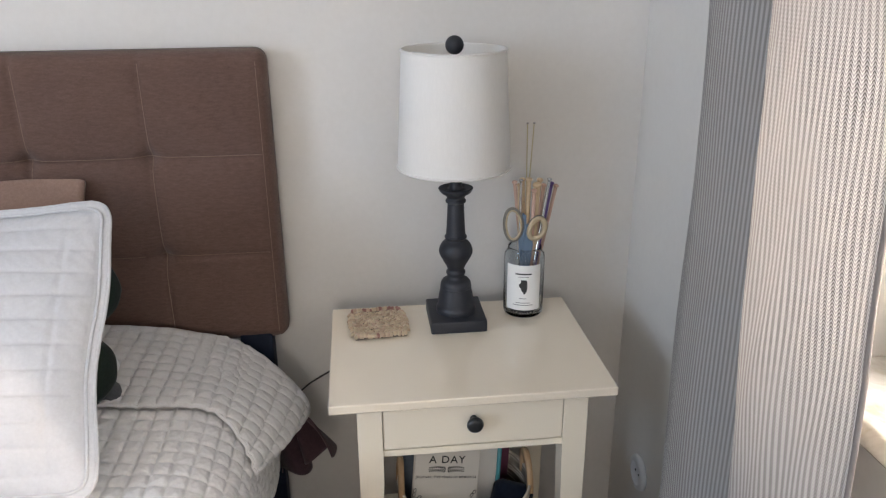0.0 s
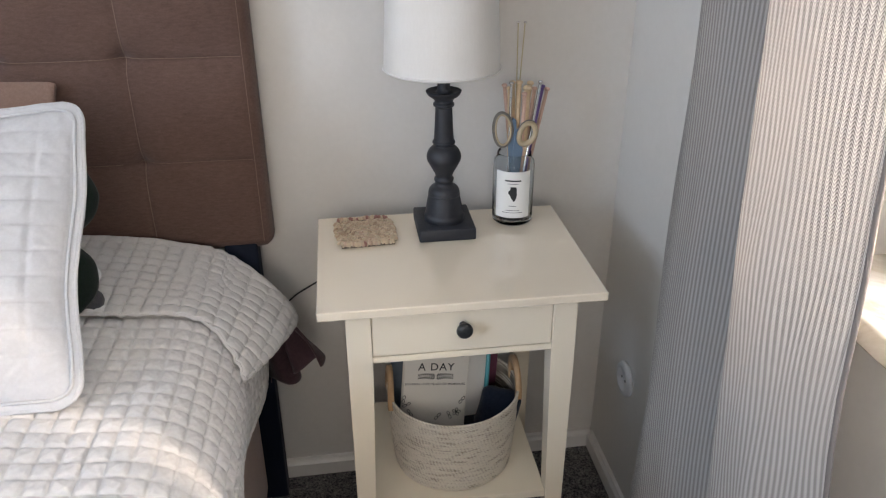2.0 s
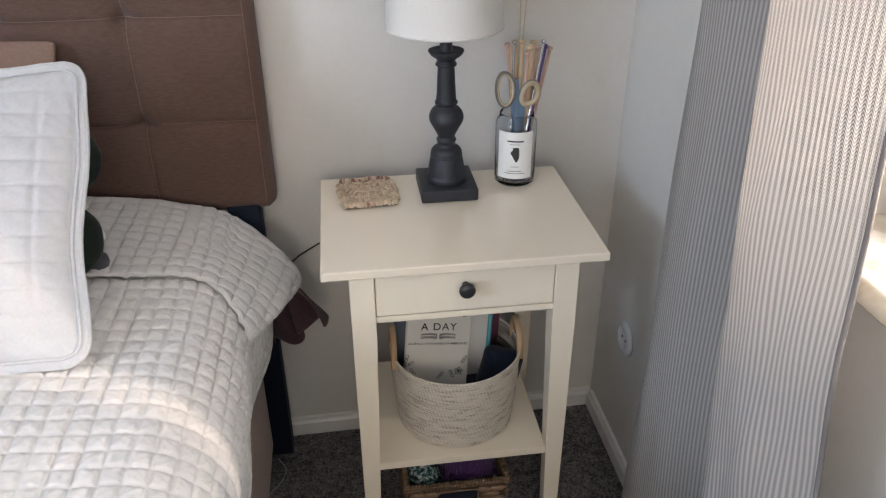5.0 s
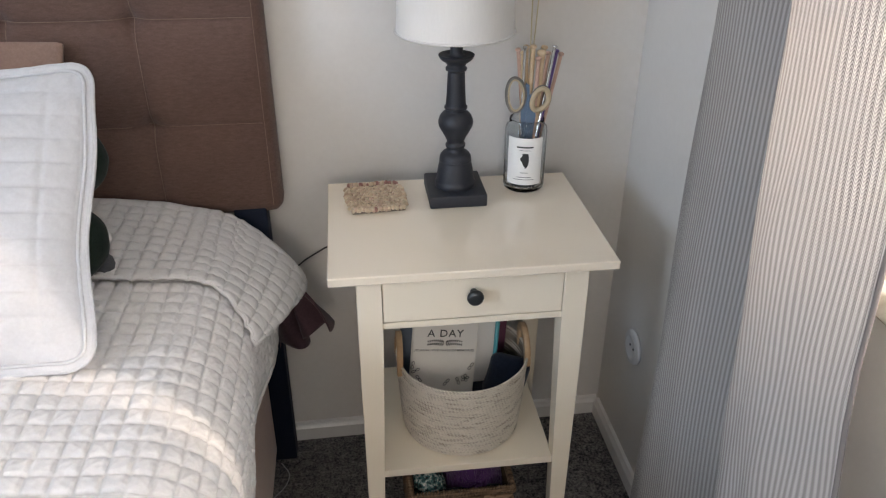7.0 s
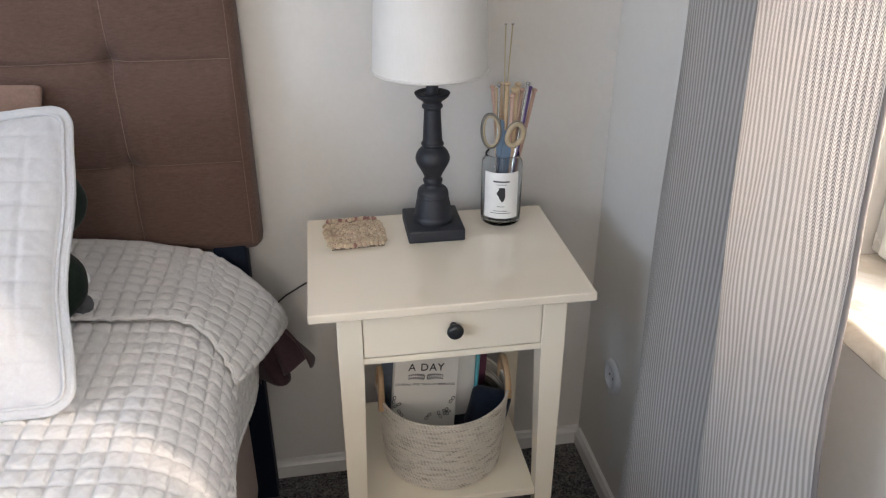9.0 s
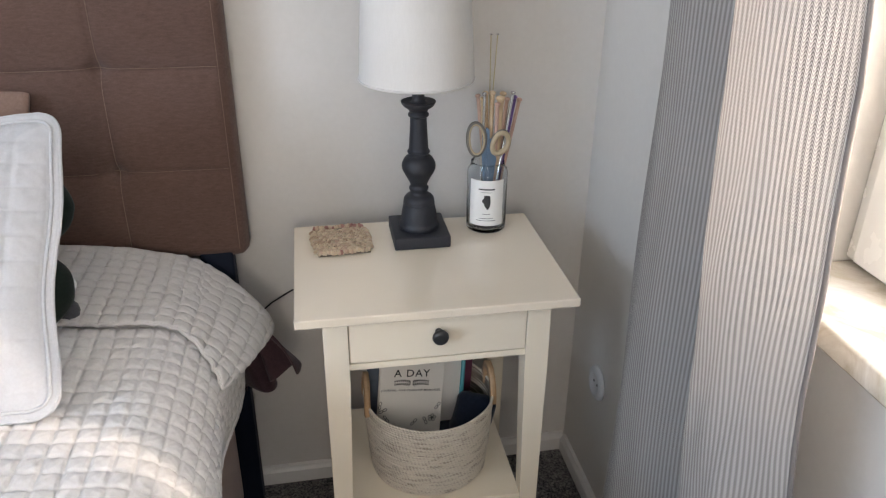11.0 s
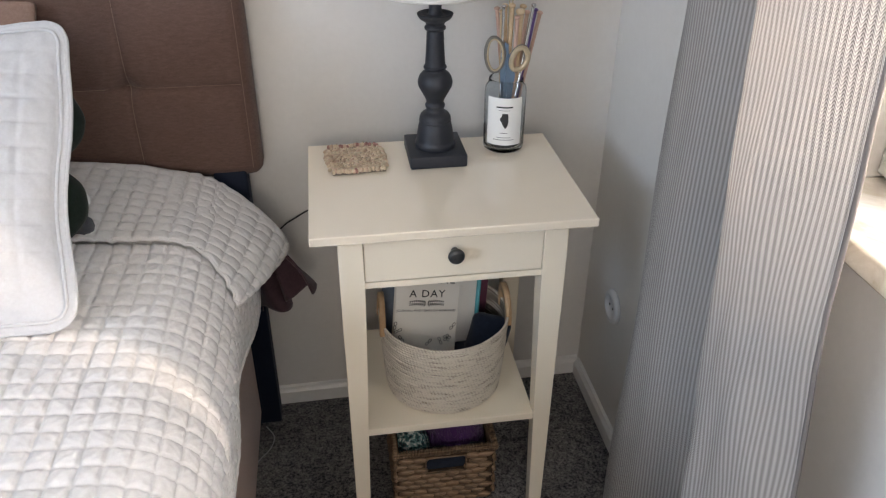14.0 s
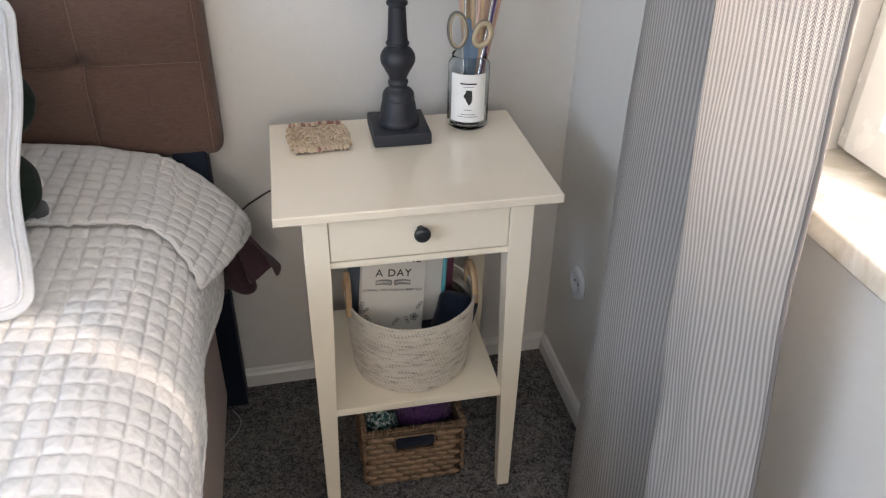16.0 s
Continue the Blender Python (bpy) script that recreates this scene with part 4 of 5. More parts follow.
needle("wooden_needle", (JX - 0.006, JY + 0.004, zf), (0.1250, 0.128, 0.949), 0.0036, MAT["wood"], 0.0052, WOODN)
needle("wooden_needle", (JX + 0.014, JY + 0.014, zf), (0.1720, 0.134, 0.945), 0.0036, MAT["wood_pink"], 0.0052, WOODN)
needle("long_needle", (JX + 0.004, JY + 0.008, zf), (0.1385, 0.137, 1.062), 0.0011, MAT["brassy"], 0.0026, "long thin brass-coloured needle with a small head", MAT["steel"])
needle("long_needle", (JX - 0.004, JY + 0.012, zf), (0.1505, 0.137, 1.062), 0.0011, MAT["brassy"], 0.0026, "long thin brass-coloured needle with a small head", MAT["steel"])

# scissors standing handles up in the jar
sc = thing("scissors", (JX, JY - 0.016, 0.72), "scissors with sand and blue-grey plastic handles, upright in the jar", "scissors")
SY = 0.107


def grip(cx, cz, rx, rz, tilt, y):
    out = []
    for a in np.linspace(0, 2 * math.pi, 40, endpoint=False):
        x, z = rx * math.cos(a), rz * math.sin(a) * (1 - 0.10 * math.cos(a))
        c_, s_ = math.cos(tilt), math.sin(tilt)
        out.append((cx + x * c_ - z * s_, y, cz + x * s_ + z * c_))
    return out


for cx, cz, rx, rz, tilt, y in ((0.1115, 0.883, 0.0165, 0.0305, 0.08, SY), (0.155, 0.875, 0.0165, 0.0225, -0.35, SY - 0.004)):
    h = part("handle_ring", tube(grip(cx, cz, rx, rz, tilt, y), 0.0034, 10, True), MAT["sc_ring"], sc, "grey-olive outer handle ring")
    part("grip_lining", tube(grip(cx, cz, rx - 0.0026, rz - 0.0026, tilt, y - 0.0016), 0.0022 if cz > 0.88 else 0.0050, 10, True), MAT["sc_grip"], h, "sand-coloured soft grip lining")
for pts, y in (([(0.121, 0.8625), (0.1285, 0.905), (0.1345, 0.900), (0.138, 0.850), (0.142, 0.80), (0.135, 0.74), (0.127, 0.80), (0.122, 0.845)], SY),
               ([(0.145, 0.862), (0.138, 0.885), (0.1335, 0.880), (0.130, 0.84), (0.128, 0.80), (0.138, 0.74), (0.143, 0.80), (0.148, 0.845)], SY - 0.004)):
    bm = bmesh.new()
    a = [bm.verts.new((x, y - 0.0018, z)) for x, z in pts]
    b = [bm.verts.new((x, y + 0.0018, z)) for x, z in pts]
    bm.faces.new(a), bm.faces.new(b[::-1])
    for i in range(len(pts)):
        bm.faces.new((a[i], b[i], b[(i + 1) % len(pts)], a[(i + 1) % len(pts)]))
    bmesh.ops.recalc_face_normals(bm, faces=list(bm.faces))
    part("shank", bm, MAT["sc_body"], sc, smooth=False)

# knitted coaster
m = MAT["yarn_mix"] = material("yarn_variegated", (0.6, 0.45, 0.35), 0.95)
geo = nod(m, "ShaderNodeNewGeometry")
cr_ = m.node_tree.nodes.new("ShaderNodeValToRGB")
els = cr_.color_ramp.elements
els[0].color = (0.55, 0.42, 0.29, 1)
els[1].color = (0.46, 0.31, 0.23, 1)
for pos, colr in ((0.3, (0.46, 0.37, 0.26)), (0.5, (0.58, 0.45, 0.31)), (0.7, (0.36, 0.25, 0.17)), (0.9, (0.50, 0.36, 0.26))):
    e = els.new(pos)
    e.color = (*colr, 1)
link(m, geo.outputs["Random Per Island"], cr_.inputs[0])
link(m, cr_.outputs[0], bsdf(m).inputs["Base Color"])
bump(m, noise_tex(m, coords(m), 900, 3), 0.6, 0.001)
bsdf(m).inputs["Sheen Weight"].default_value = 0.2
m = MAT["yarn_red"] = worn("yarn_dark_rose", (0.19, 0.075, 0.07), (0.38, 0.21, 0.165), 0.95, big=60, fine=900, relief=0.6)


rng = random.Random(4)
coast = thing("knitted_coaster", (-0.143, 0.092, 0.70), "hand-knitted square coaster in variegated beige and rose yarn", "coaster")
CX, CY, CW, CD = -0.143, 0.0935, 0.106, 0.120
body, border, rose = bmesh.new(), bmesh.new(), bmesh.new()
ncol, nrow = 14, 10
for r in range(nrow):
    for c in range(ncol):
        for sgn in (-1, 1):
            x = CX - CW / 2 + CW * (c + 0.5 + sgn * 0.23) / ncol
            y = CY - CD / 2 + CD * (r + 0.5) / nrow
            if r in (0, nrow - 1) and (c, sgn) in ((0, -1), (ncol - 1, 1)):
                continue
            edge_row = r in (0, nrow - 1) or c in (0, ncol - 1)
            jit = [rng.uniform(-0.0012, 0.0012) for _ in range(3)]
            lift = 0.0045 + (0.0022 if edge_row else 0) + 0.0012 * math.sin(c * 0.9 + r * 0.7)
            p = Vector((x + jit[0], y + jit[1], 0.7005 + lift + jit[2]))
            if edge_row and r in (0, nrow - 1):
                ax = (Vector((0.0040, 0.0014 * sgn, 0)), Vector((0, 0.0037, 0.001)), Vector((0, 0, 0.0046)))
            else:
                ang = sgn * 0.85
                ax = (Vector((0.0024 * math.cos(ang), 0.0024 * math.sin(ang), 0)), Vector((-0.0078 * math.sin(ang), 0.0078 * math.cos(ang), 0)), Vector((0, 0, 0.0042)))
            tgt = rose if (r >= nrow - 1 and rng.random() < 0.45) or (r < 1 and rng.random() < 0.06) else (border if edge_row else body)
            blob(tgt, p, ax)
turn = Matrix.Translation((CX, CY, 0)) @ pose(0, 0, 0, 0, 0, 4) @ Matrix.Translation((-CX, -CY, 0))
for b_ in (body, border, rose):
    for v in b_.verts:
        # corners drawn in, sides bowed
        q = Vector(((v.co.x - CX) / (CW / 2), (v.co.y - CY) / (CD / 2)))
        v.co.x -= 0.0035 * q.x * q.y * q.y
        v.co.y -= 0.0035 * q.y * q.x * q.x
    b_.transform(turn)
core = box(CX - CW / 2 + 0.006, CX + CW / 2 - 0.006, CY - CD / 2 + 0.006, CY + CD / 2 - 0.006, 0.7005, 0.7045, 0.001)
core.transform(turn)
part("backing", core, MAT["gap_shade"], coast)
tagged(part("knit", body, MAT["yarn_mix"], coast), kind="stuff")
tagged(part("garter_border", border, MAT["yarn_mix"], coast), kind="stuff")
tagged(part("rose_edging", rose, MAT["yarn_red"], coast, "darker rose yarn along the edges"), kind="stuff")

# ---------------------------------------------------------------- rope basket on the shelf
m = MAT["rope"] = material("cotton_rope", (0.62, 0.58, 0.52), 0.95)
uvr = coords(m, "UV")
sp = nod(m, "ShaderNodeSeparateXYZ")
link(m, uvr, sp.inputs[0])
tw = maths(m, "PINGPONG", maths(m, "ADD", maths(m, "MULTIPLY", sp.outputs[0], 150.0), maths(m, "MULTIPLY", sp.outputs[1], 2.0)), 0.5)
mpr = nod(m, "ShaderNodeMapping", Scale=(34.0, 34.0, 190.0))
link(m, coords(m), mpr.inputs["Vector"])
nz1 = noise_tex(m, mpr.outputs[0], 1.0, 3)
nz2 = noise_tex(m, coords(m), 700, 2)
link(m, mix_colours(m, ramp(m, maths(m, "ADD", maths(m, "MULTIPLY", tw, 0.30), maths(m, "ADD", maths(m, "MULTIPLY", nz1, 0.80), maths(m, "MULTIPLY", nz2, 0.3))), 0.37, 0.62), (0.20, 0.165, 0.12), (0.66, 0.60, 0.51)), bsdf(m).inputs["Base Color"])
bump(m, tw, 0.9, 0.0016)
MAT["tan"] = worn("tan_leather", (0.40, 0.25, 0.13), (0.50, 0.33, 0.19), 0.5, big=20, fine=200)
MAT["navy"] = cloth("navy_fabric", (0.006, 0.010, 0.020), (0.014, 0.021, 0.038), 700)
MAT["teal"] = worn("teal_plastic", (0.06, 0.30, 0.34), (0.09, 0.38, 0.42), 0.4)
MAT["plum"] = worn("plum_cover", (0.10, 0.03, 0.06), (0.16, 0.05, 0.09), 0.5)
MAT["slate"] = worn("slate_cover", (0.10, 0.13, 0.17), (0.15, 0.19, 0.24), 0.5)
MAT["journal"] = worn("journal_cover", (0.66, 0.63, 0.57), (0.70, 0.67, 0.61), 0.5, big=10, fine=300, relief=0.05)

BX, BY, NB = 0.003, -0.020, 29
bask = thing("rope_basket", (BX, BY, 0.2685), "round off-white coiled rope basket with leather handles, holding books", "basket")
Z0, Z1 = 0.2725, 0.4290


def basket_r(z):
    return 0.1110 + 0.0115 * ((z - Z0) / (Z1 - Z0)) ** 0.8


crng = random.Random(9)
for i in range(NB):
    z = Z0 + (Z1 - Z0) * i / (NB - 1)
    r0 = basket_r(z)
    ph, amp = crng.uniform(0, 6.3), crng.uniform(0.0002, 0.0007)
    n, kk = 88, 8
    verts, faces, uvs = [], [], []
    for a in range(n + 1):
        th = 2 * math.pi * a / n
        rr = r0 + amp * math.sin(3 * th + ph) + 0.0004 * math.sin(7 * th + ph * 2)
        zz = z + 0.0006 * math.sin(2 * th + ph) + 0.0003 * math.sin(9 * th + ph)
        for k2 in range(kk):
            b = 2 * math.pi * k2 / kk
            verts.append((BX + (rr + 0.0026 * math.cos(b)) * math.cos(th), BY + (rr + 0.0026 * math.cos(b)) * math.sin(th), zz + 0.0027 * math.sin(b)))
            uvs.append((th * r0, k2 / kk))
    for a in range(n):
        for k2 in range(kk):
            faces.append((a * kk + k2, (a + 1) * kk + k2, (a + 1) * kk + (k2 + 1) % kk, a * kk + (k2 + 1) % kk))
    me = bpy.data.meshes.new("coil")
    me.from_pydata(verts, [], faces)
    ly = me.uv_layers.new(name="UVMap")
    for lp in me.loops:
        ly.data[lp.index].uv = uvs[lp.vertex_index]
    me.update()
    part("coil", me, MAT["rope"], bask)
# added dark sheet inside the coils, its colour shades the gaps between them
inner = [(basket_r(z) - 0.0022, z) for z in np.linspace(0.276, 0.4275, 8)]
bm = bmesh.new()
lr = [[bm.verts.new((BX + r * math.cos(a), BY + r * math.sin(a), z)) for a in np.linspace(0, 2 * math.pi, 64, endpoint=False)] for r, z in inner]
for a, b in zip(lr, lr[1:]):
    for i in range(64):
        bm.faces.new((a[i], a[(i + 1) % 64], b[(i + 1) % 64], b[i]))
part("inner_lining", bm, MAT["gap_shade"], bask)
part("floor_coil", lathe([(0.111, 0.2695), (0.112, 0.272), (0.111, 0.2755), (0.002, 0.2755)], 64, BX, BY), MAT["rope"], bask)
for sx in (-1, 1):
    pts = []
    for a in np.linspace(0, math.pi, 24):
        pts.append((BX + sx * (0.1195 - 0.002 * math.sin(a)), BY + 0.034 * math.cos(a), 0.412 + 0.060 * math.sin(a) ** 0.75))
    bm = bmesh.new()
    prev = None
    for i, p in enumerate(pts):
        a = math.pi * i / 23
        d = Vector((0, math.cos(a), math.sin(a)))
        ring = [bm.verts.new(Vector(p) + Vector((sx * ux, 0, 0)) + d * uy) for ux, uy in ((-0.0050, -0.007), (0.0050, -0.007), (0.0064, 0), (0.0050, 0.007), (-0.0050, 0.007))]
        if prev:
            for k2 in range(5):
                bm.faces.new((prev[k2], prev[(k2 + 1) % 5], ring[(k2 + 1) % 5], ring[k2]))
        prev = ring
    bmesh.ops.recalc_face_normals(bm, faces=list(bm.faces))
    part("handle", bm, MAT["tan"], bask, "tan leather loop handle")

# journal leaning in the basket
BK = pose(-0.046, -0.058, 0.294, -9, 5.5, 0)
book = thing("journal", (-0.031, -0.052, 0.290), "cream five-year journal with black lettering, leaning in the basket", "book")


def in_book(bm):
    bm.transform(BK)
    return bm


HWB = 0.060
part("front_cover", in_book(box(-HWB, HWB, -0.0015, 0.0015, 0.05, 0.215, 0.0008)), MAT["journal"], book)
part("back_cover", in_book(box(-HWB, HWB, 0.0215, 0.0245, 0.05, 0.215, 0.0008)), MAT["journal"], book)
part("pages", in_book(box(-HWB + 0.003, HWB - 0.002, 0.0018, 0.0212, 0.053, 0.212)), MAT["paper"], book, "white page block")


def lettering(text, size, x, z, name="lettering"):
    cu = bpy.data.curves.new(name, "FONT")
    cu.body = text
    cu.size = size
    cu.align_x = "CENTER"
    cu.extrude = 0.0002
    cu.offset = size * 0.005
    cu.resolution_u = 3
    cu.space_character = 1.12
    tmp = new("tmp", cu)
    bpy.context.view_layer.update()
    me = bpy.data.meshes.new_from_object(tmp.evaluated_get(bpy.context.evaluated_depsgraph_get()))
    bpy.data.objects.remove(tmp)
    me.transform(BK @ pose(x, -0.0019, z, 90, 0, 0))
    return part(name, me, MAT["ink"], book, "", smooth=False)


lettering("ONE LINE", 0.0210, -0.001, 0.2095 - 0.0)
lettering("A DAY", 0.0210, -0.001, 0.1815)
lettering("JOURNAL: FIVE YEARS OF MEMORIES", 0.0062, -0.001, 0.1515)
for sgn in (-1, 1):
    bm = bmesh.new()
    for i in range(8):
        u = -0.001 + sgn * (0.004 + i * 0.0039)
        for k2 in (-1, 1):
            ln = 0.0047 * (1 - 0.07 * i)
            c0 = Vector((u, -0.0019, 0.1685 + k2 * 0.0034 + 0.0016 * math.sin(i * 0.45)))
            ax = Vector((sgn * 0.5, 0, k2 * 0.86)) * ln
            sd = Vector((k2 * 0.86, 0, -sgn * 0.5)) * 0.0015
            q = [bm.verts.new(c0 + v) for v in (-ax, sd, ax, -sd)]
            bm.faces.new(q if (q[1].co - q[0].co).cross(q[2].co - q[0].co).y < 0 else q[::-1])
    q = [bm.verts.new(Vector((-0.001 + sgn * a, -0.0019, 0.1685 + b))) for a, b in ((0.003, -0.0003), (0.034, -0.0003), (0.034, 0.0003), (0.003, 0.0003))]
    bm.faces.new(q)
    part("leaf_sprig", in_book(bm), MAT["ink"], book, "", smooth=False)


def ring_line(cx, cz, rx, rz, tilt):
    c_, s_ = math.cos(tilt), math.sin(tilt)
    pts = [(cx + rx * math.cos(a) * c_ - rz * math.sin(a) * s_, -0.0019, cz + rx * math.cos(a) * s_ + rz * math.sin(a) * c_) for a in np.linspace(0, 2 * math.pi, 14, endpoint=False)]
    return tube(pts, 0.0006, 5, True)


for fx, fz, rot in ((0.043, 0.109, 0.2), (0.052, 0.134, 1.0), (0.030, 0.103, 2.0), (-0.052, 0.125, 0.5), (-0.058, 0.136, 1.4), (-0.045, 0.108, 2.2), (0.008, 0.100, 0.9)):
    bm = bmesh.new()
    fz -= 0.014
    n_pet = 5 if fx > 0.04 and fz < 0.12 else 2
    for i in range(n_pet):
        a = rot + 2 * math.pi * i / n_pet
        one = ring_line(fx + 0.0042 * math.cos(a), fz + 0.0042 * math.sin(a), 0.0040, 0.0024, a)
        me = bpy.data.meshes.new("t")
        one.to_mesh(me)
        one.free()
        bm.from_mesh(me)
        bpy.data.meshes.remove(me)
    part("flower_print", in_book(bm), MAT["ink"], book)


def slab_book(name, m4, w, d, h, cover, label):
    ob = thing(name, m4.translation, label, "book")
    for y0, y1 in ((0, 0.002), (d - 0.002, d)):
        bm = box(-w / 2, w / 2, y0, y1, 0, h, 0.0006)
        bm.transform(m4)
        part("cover", bm, cover, ob)
    bm = box(-w / 2 + 0.003, w / 2 - 0.003, 0.0022, d - 0.0022, 0.003, h - 0.003)
    bm.transform(m4)
    part("pages", bm, MAT["paper"], ob, "white page block")
    return ob


slab_book("white_notebook", pose(-0.010, -0.018, 0.290, -7, 3, 3), 0.15, 0.012, 0.205, MAT["paper"], "thin white notebook behind the journal")
slab_book("slate_book", pose(-0.022, 0.004, 0.290, -5, -3, -3), 0.16, 0.016, 0.20, MAT["slate"], "slate grey book standing in the basket")
slab_book("plum_book", pose(0.028, 0.034, 0.290, -4, 4, 2), 0.13, 0.018, 0.21, MAT["plum"], "plum red book standing in the basket")
pou = put("navy_pouch", pillow(0.078, 0.150, 0.046, 0.0, 40, 40, seed=5.0, corner=0.16), MAT["navy"])
pou.data.transform(pose(0.064, -0.036, 0.272, -8, 12, -14))
tagged(pou, "dark navy cloth pouch tucked beside the journal", "pouch")
pen = thing("teal_pen", (0.066, -0.02, 0.30), "teal plastic pen standing in the basket", "pen")
part("barrel", tube([(0.064, -0.012, 0.30), (0.078, 0.006, 0.52)], 0.0042, 12), MAT["teal"], pen)
part("cap", tube([(0.078, 0.006, 0.5205), (0.0785, 0.0068, 0.53)], 0.0036, 12), MAT["teal"], pen)

# ---------------------------------------------------------------- wicker basket under the shelf
m = MAT["wicker"] = material("water_hyacinth", (0.3, 0.2, 0.11), 0.6)
oi = nod(m, "ShaderNodeObjectInfo")
mp = nod(m, "ShaderNodeMapping", Scale=(25.0, 400.0, 400.0))
link(m, coords(m), mp.inputs["Vector"])
fib = noise_tex(m, mp.outputs[0], 1.0, 3)
tone = mix_colours(m, oi.outputs["Random"], (0.03, 0.017, 0.010), (0.17, 0.098, 0.055))
link(m, mix_colours(m, ramp(m, fib, 0.35, 0.7), tone, (0.32, 0.205, 0.12)), bsdf(m).inputs["Base Color"])
bump(m, fib, 0.5, 0.001)
WX0, WX1, WY0, WY1, WH = -0.110, 0.100, -0.116, 0.094, 0.150
wick = thing("wicker_basket", (-0.005, -0.011, 0), "square brown woven wicker basket on the carpet, holding yarn", "basket")
MAT["liner"] = worn("wicker_inner", (0.05, 0.032, 0.018), (0.09, 0.055, 0.03), 0.8, big=30, fine=200)
t_ = 0.006
part("inner_wall", box(WX0 + t_, WX1 - t_, WY1 - 2 * t_, WY1 - t_, 0.004, WH), MAT["liner"], wick)
for x0 in (WX0 + t_, WX1 - 2 * t_):
    part("inner_wall", box(x0, x0 + t_, WY0 + 2 * t_ + 0.001, WY1 - 2 * t_ - 0.001, 0.004, WH), MAT["liner"], wick)
part("inner_floor", box(WX0 + 0.013, WX1 - 0.013, WY0 + 0.013, WY1 - 0.013, 0.003, 0.009), MAT["liner"], wick)
HX0_, HX1_, HZ0_, HZ1_ = -0.045, 0.037, 0.094, 0.137
for x0, x1, z0, z1 in ((WX0 + t_, HX0_, 0.004, WH), (HX1_, WX1 - t_, 0.004, WH), (HX0_, HX1_, 0.004, HZ0_), (HX0_, HX1_, HZ1_, WH)):
    part("inner_wall", box(x0, x1, WY0 + t_, WY0 + 2 * t_, z0, z1), MAT["liner"], wick)
bm = bmesh.new()
blob(bm, Vector((0, 0, 0)), (Vector((0, 0.0055, 0)), Vector((0, 0, 0.0068)), Vector((0.0185, 0, 0))), 8, 6)
strand_me = bpy.data.meshes.new("strand")
bm.normal_update()
bm.to_mesh(strand_me)
bm.free()
strand_me.materials.append(MAT["wicker"])
strand_me.shade_smooth()
srng = random.Random(12)


def strand(m4):
    ob = new("strand", strand_me)
    ob.parent = wick
    ob.matrix_parent_inverse = wick.matrix_basis.inverted()
    ob.matrix_basis = m4


ROWS_W, PITCH_W = 9, 0.0265
for r in range(ROWS_W):
    z = 0.011 + r * 0.0150
    for face in range(3):
        n = 8
        for i in range(n + 1):
            u = (i + (0.5 if r % 2 else 0.0)) * PITCH_W
            if u > 0.209 or (face and not 0.012 < u < 0.2):
                continue
            jz, tl_ = srng.uniform(-0.001, 0.001), srng.uniform(-7, 7)
            sc_ = Matrix.Diagonal((srng.uniform(0.9, 1.1), 1, srng.uniform(1.12, 1.42), 1))
            if face == 0:
                x = WX0 + u
                if not WX0 + 0.012 < x < WX1 - 0.012:
                    continue
                if HX0_ - 0.004 < x < HX1_ + 0.004 and HZ0_ - 0.003 < z < HZ1_ + 0.003:
                    continue
                strand(pose(x, WY0 + 0.004, z + jz, 0, tl_, 0) @ sc_)
            else:
                x = (WX0 + 0.004) if face == 1 else (WX1 - 0.004)
                strand(pose(x, WY0 + u, z + jz, 0, tl_, 90) @ sc_)


def rim_side(x0, y0, x1, y1):
    n = 36
    bm = bmesh.new()
    d = Vector((x1 - x0, y1 - y0, 0)) / n
    across = Vector((-d.y, d.x, 0)).normalized()
    for i in range(n):
        p = Vector((x0, y0, WH + 0.001)) + d * (i + 0.5)
        blob(bm, p + Vector((0, 0, srng.uniform(-0.001, 0.001))), (d * 0.62, across * 0.008, Vector((0, 0, 0.0105)) + d * 0.3), 6, 5)
    return bm


for a in ((WX0, WY0 + 0.004, WX1, WY0 + 0.004), (WX0 + 0.004, WY0, WX0 + 0.004, WY1), (WX1 - 0.004, WY0, WX1 - 0.004, WY1), (WX0, WY1 - 0.004, WX1, WY1 - 0.004)):
    part("braided_rim", rim_side(*a), MAT["wicker"], wick, "braided rim wrapped in short strands")
# edge round the hand hole
part("handle_hole_edge", tube([(HX0_, WY0 + 0.002, HZ0_), (HX1_, WY0 + 0.002, HZ0_), (HX1_, WY0 + 0.002, HZ1_), (HX0_, WY0 + 0.002, HZ1_)], 0.003, 8, True), MAT["wicker"], wick)

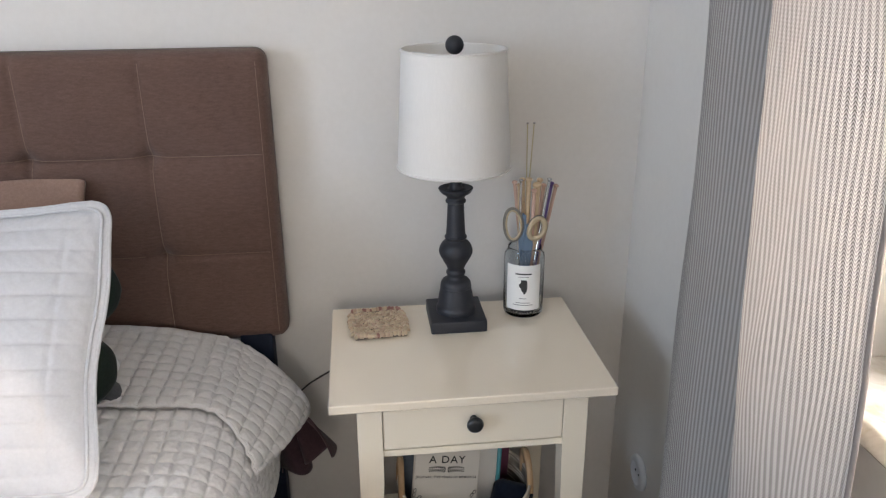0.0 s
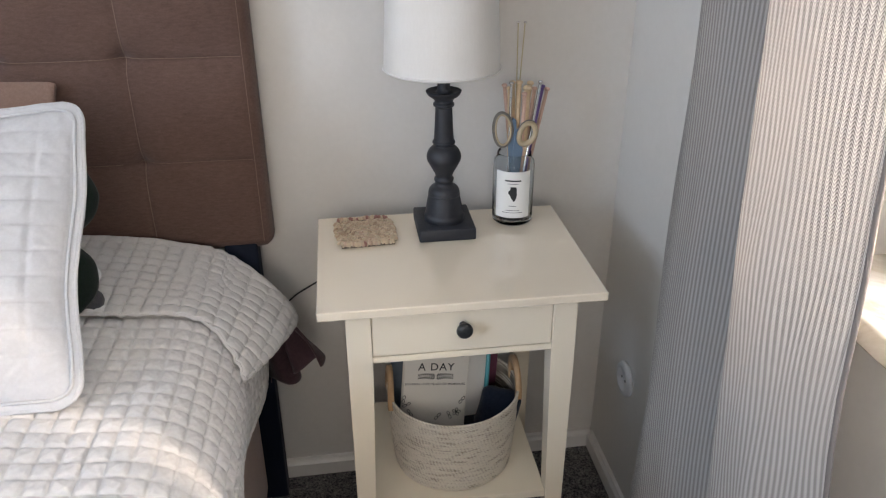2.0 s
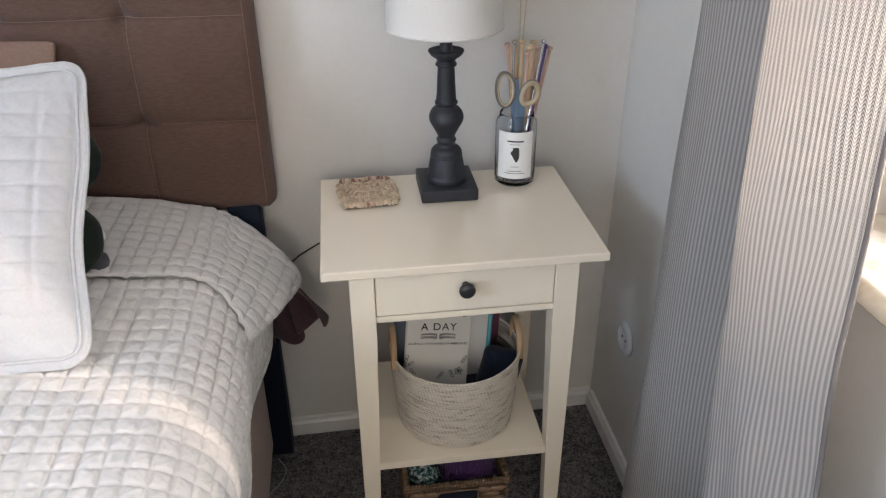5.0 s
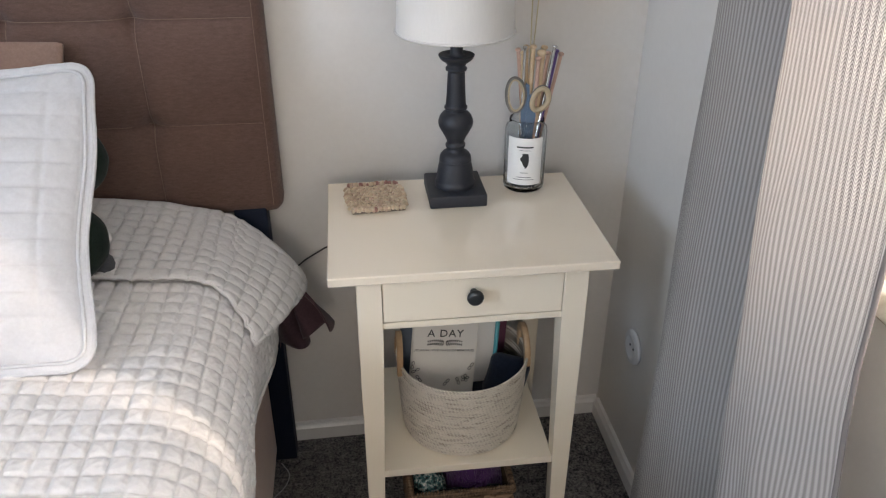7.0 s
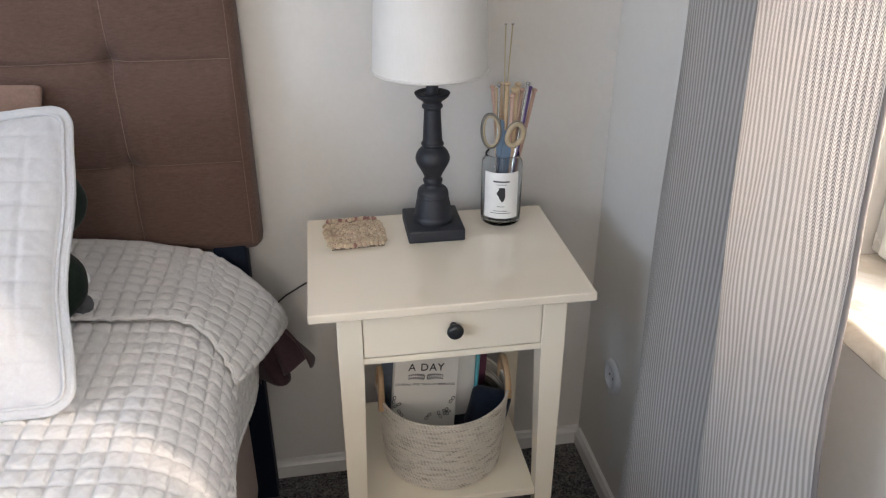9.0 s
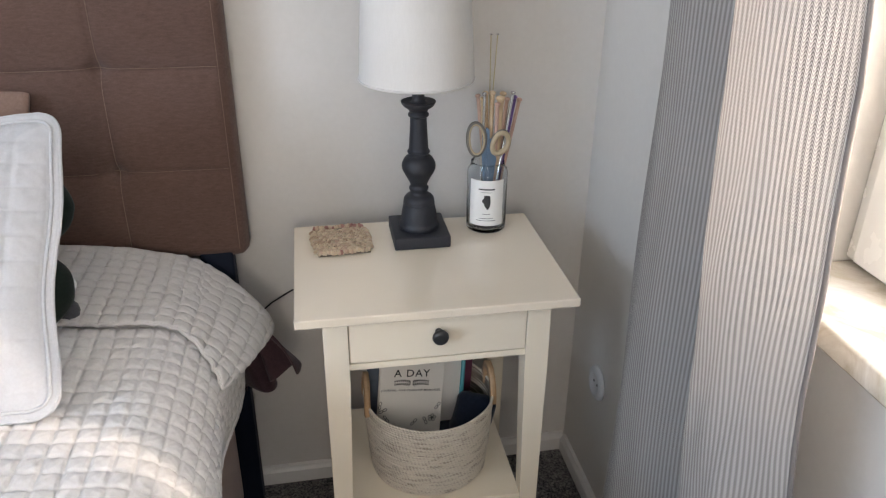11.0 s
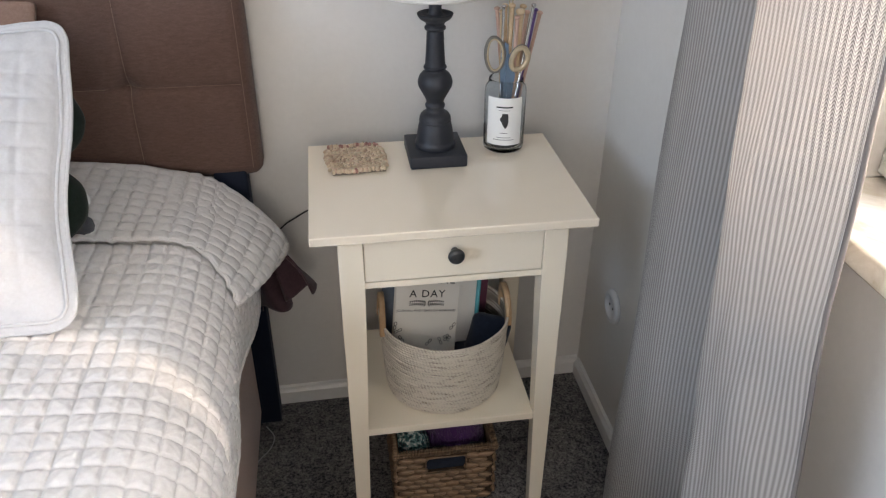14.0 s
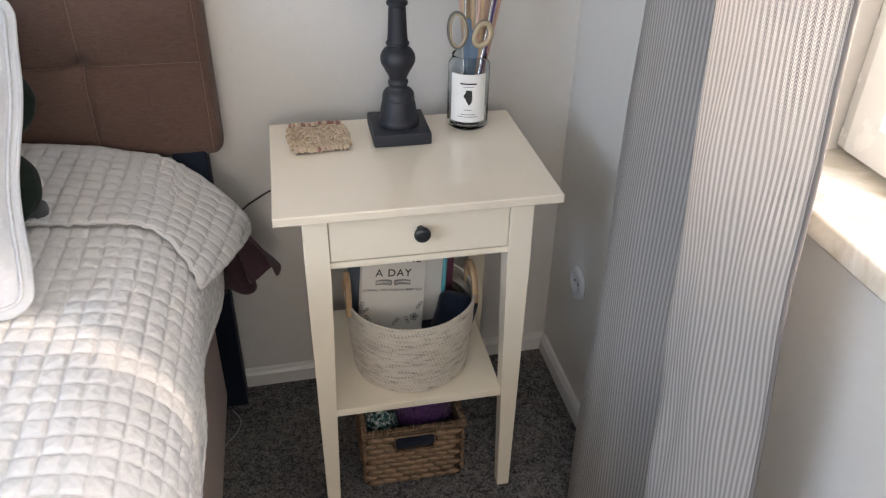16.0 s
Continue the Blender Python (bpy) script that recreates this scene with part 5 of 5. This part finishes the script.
# yarn
m = MAT["yarn_purple"] = worn("yarn_purple", (0.055, 0.012, 0.085), (0.10, 0.028, 0.15), 0.9, big=40, fine=900, relief=0.7, sheen=0.3)
m = MAT["yarn_fleck"] = material("yarn_flecked", (0.2, 0.3, 0.3), 0.95)
vn = noise_tex(m, coords(m), 130, 2)
cr_ = m.node_tree.nodes.new("ShaderNodeValToRGB")
els = cr_.color_ramp.elements
els[0].position, els[1].position = 0.36, 0.66
els[0].color, els[1].color = (0.012, 0.014, 0.02, 1), (0.62, 0.64, 0.60, 1)
e = els.new(0.5)
e.color = (0.05, 0.16, 0.16, 1)
link(m, vn, cr_.inputs[0])
link(m, cr_.outputs[0], bsdf(m).inputs["Base Color"])


def yarn_ball(name, at, rx, ry, rz, mat, label, wraps, r):
    ob = thing(name, at, label, "yarn")
    cor = bmesh.new()
    blob(cor, Vector(at), (Vector((rx, 0, 0)), Vector((0, ry, 0)), Vector((0, 0, rz))), 24, 12)
    part("core", cor, mat, ob)
    yr_ = random.Random(len(name))
    for i in range(wraps):
        ax = Vector((yr_.gauss(0, 1), yr_.gauss(0, 1), yr_.gauss(0, 1))).normalized()
        s = ax.orthogonal().normalized()
        u = ax.cross(s)
        pts = []
        for a in np.linspace(0, 2 * math.pi, 28, endpoint=False):
            v = s * math.cos(a) + u * math.sin(a) + ax * 0.25 * yr_.uniform(-0.2, 0.2)
            pts.append(Vector(at) + Vector((v.x * rx, v.y * ry, v.z * rz)) * 1.01)
        part("winding", tube(pts, r, 5, True), mat, ob)
    return ob


yarn_ball("purple_yarn", (0.028, -0.030, 0.098), 0.062, 0.070, 0.072, MAT["yarn_purple"], "deep purple ball of yarn in the wicker basket", 60, 0.0022)
yarn_ball("flecked_yarn", (-0.066, -0.055, 0.112), 0.034, 0.042, 0.052, MAT["yarn_fleck"], "green, black and white flecked yarn ball", 46, 0.0026)
yarn_ball("flecked_yarn", (-0.062, 0.035, 0.106), 0.036, 0.040, 0.050, MAT["yarn_fleck"], "green, black and white flecked yarn ball", 40, 0.0026)
nv = put("navy_cloth", pillow(0.17, 0.10, 0.022, 0.0, 30, 24, seed=7.0), MAT["navy"])
nv.data.transform(pose(-0.005, -0.088, 0.035, 0, 0, 0))
tagged(nv, "dark navy cloth lying inside the wicker basket", "cloth")

fc = put("folded_cloth", box(-0.062, 0.068, -0.080, 0.060, 0.2765, 0.3430, 0.012, 3), MAT["navy"])
tagged(fc, "folded dark cloth under the journal in the basket", "cloth")
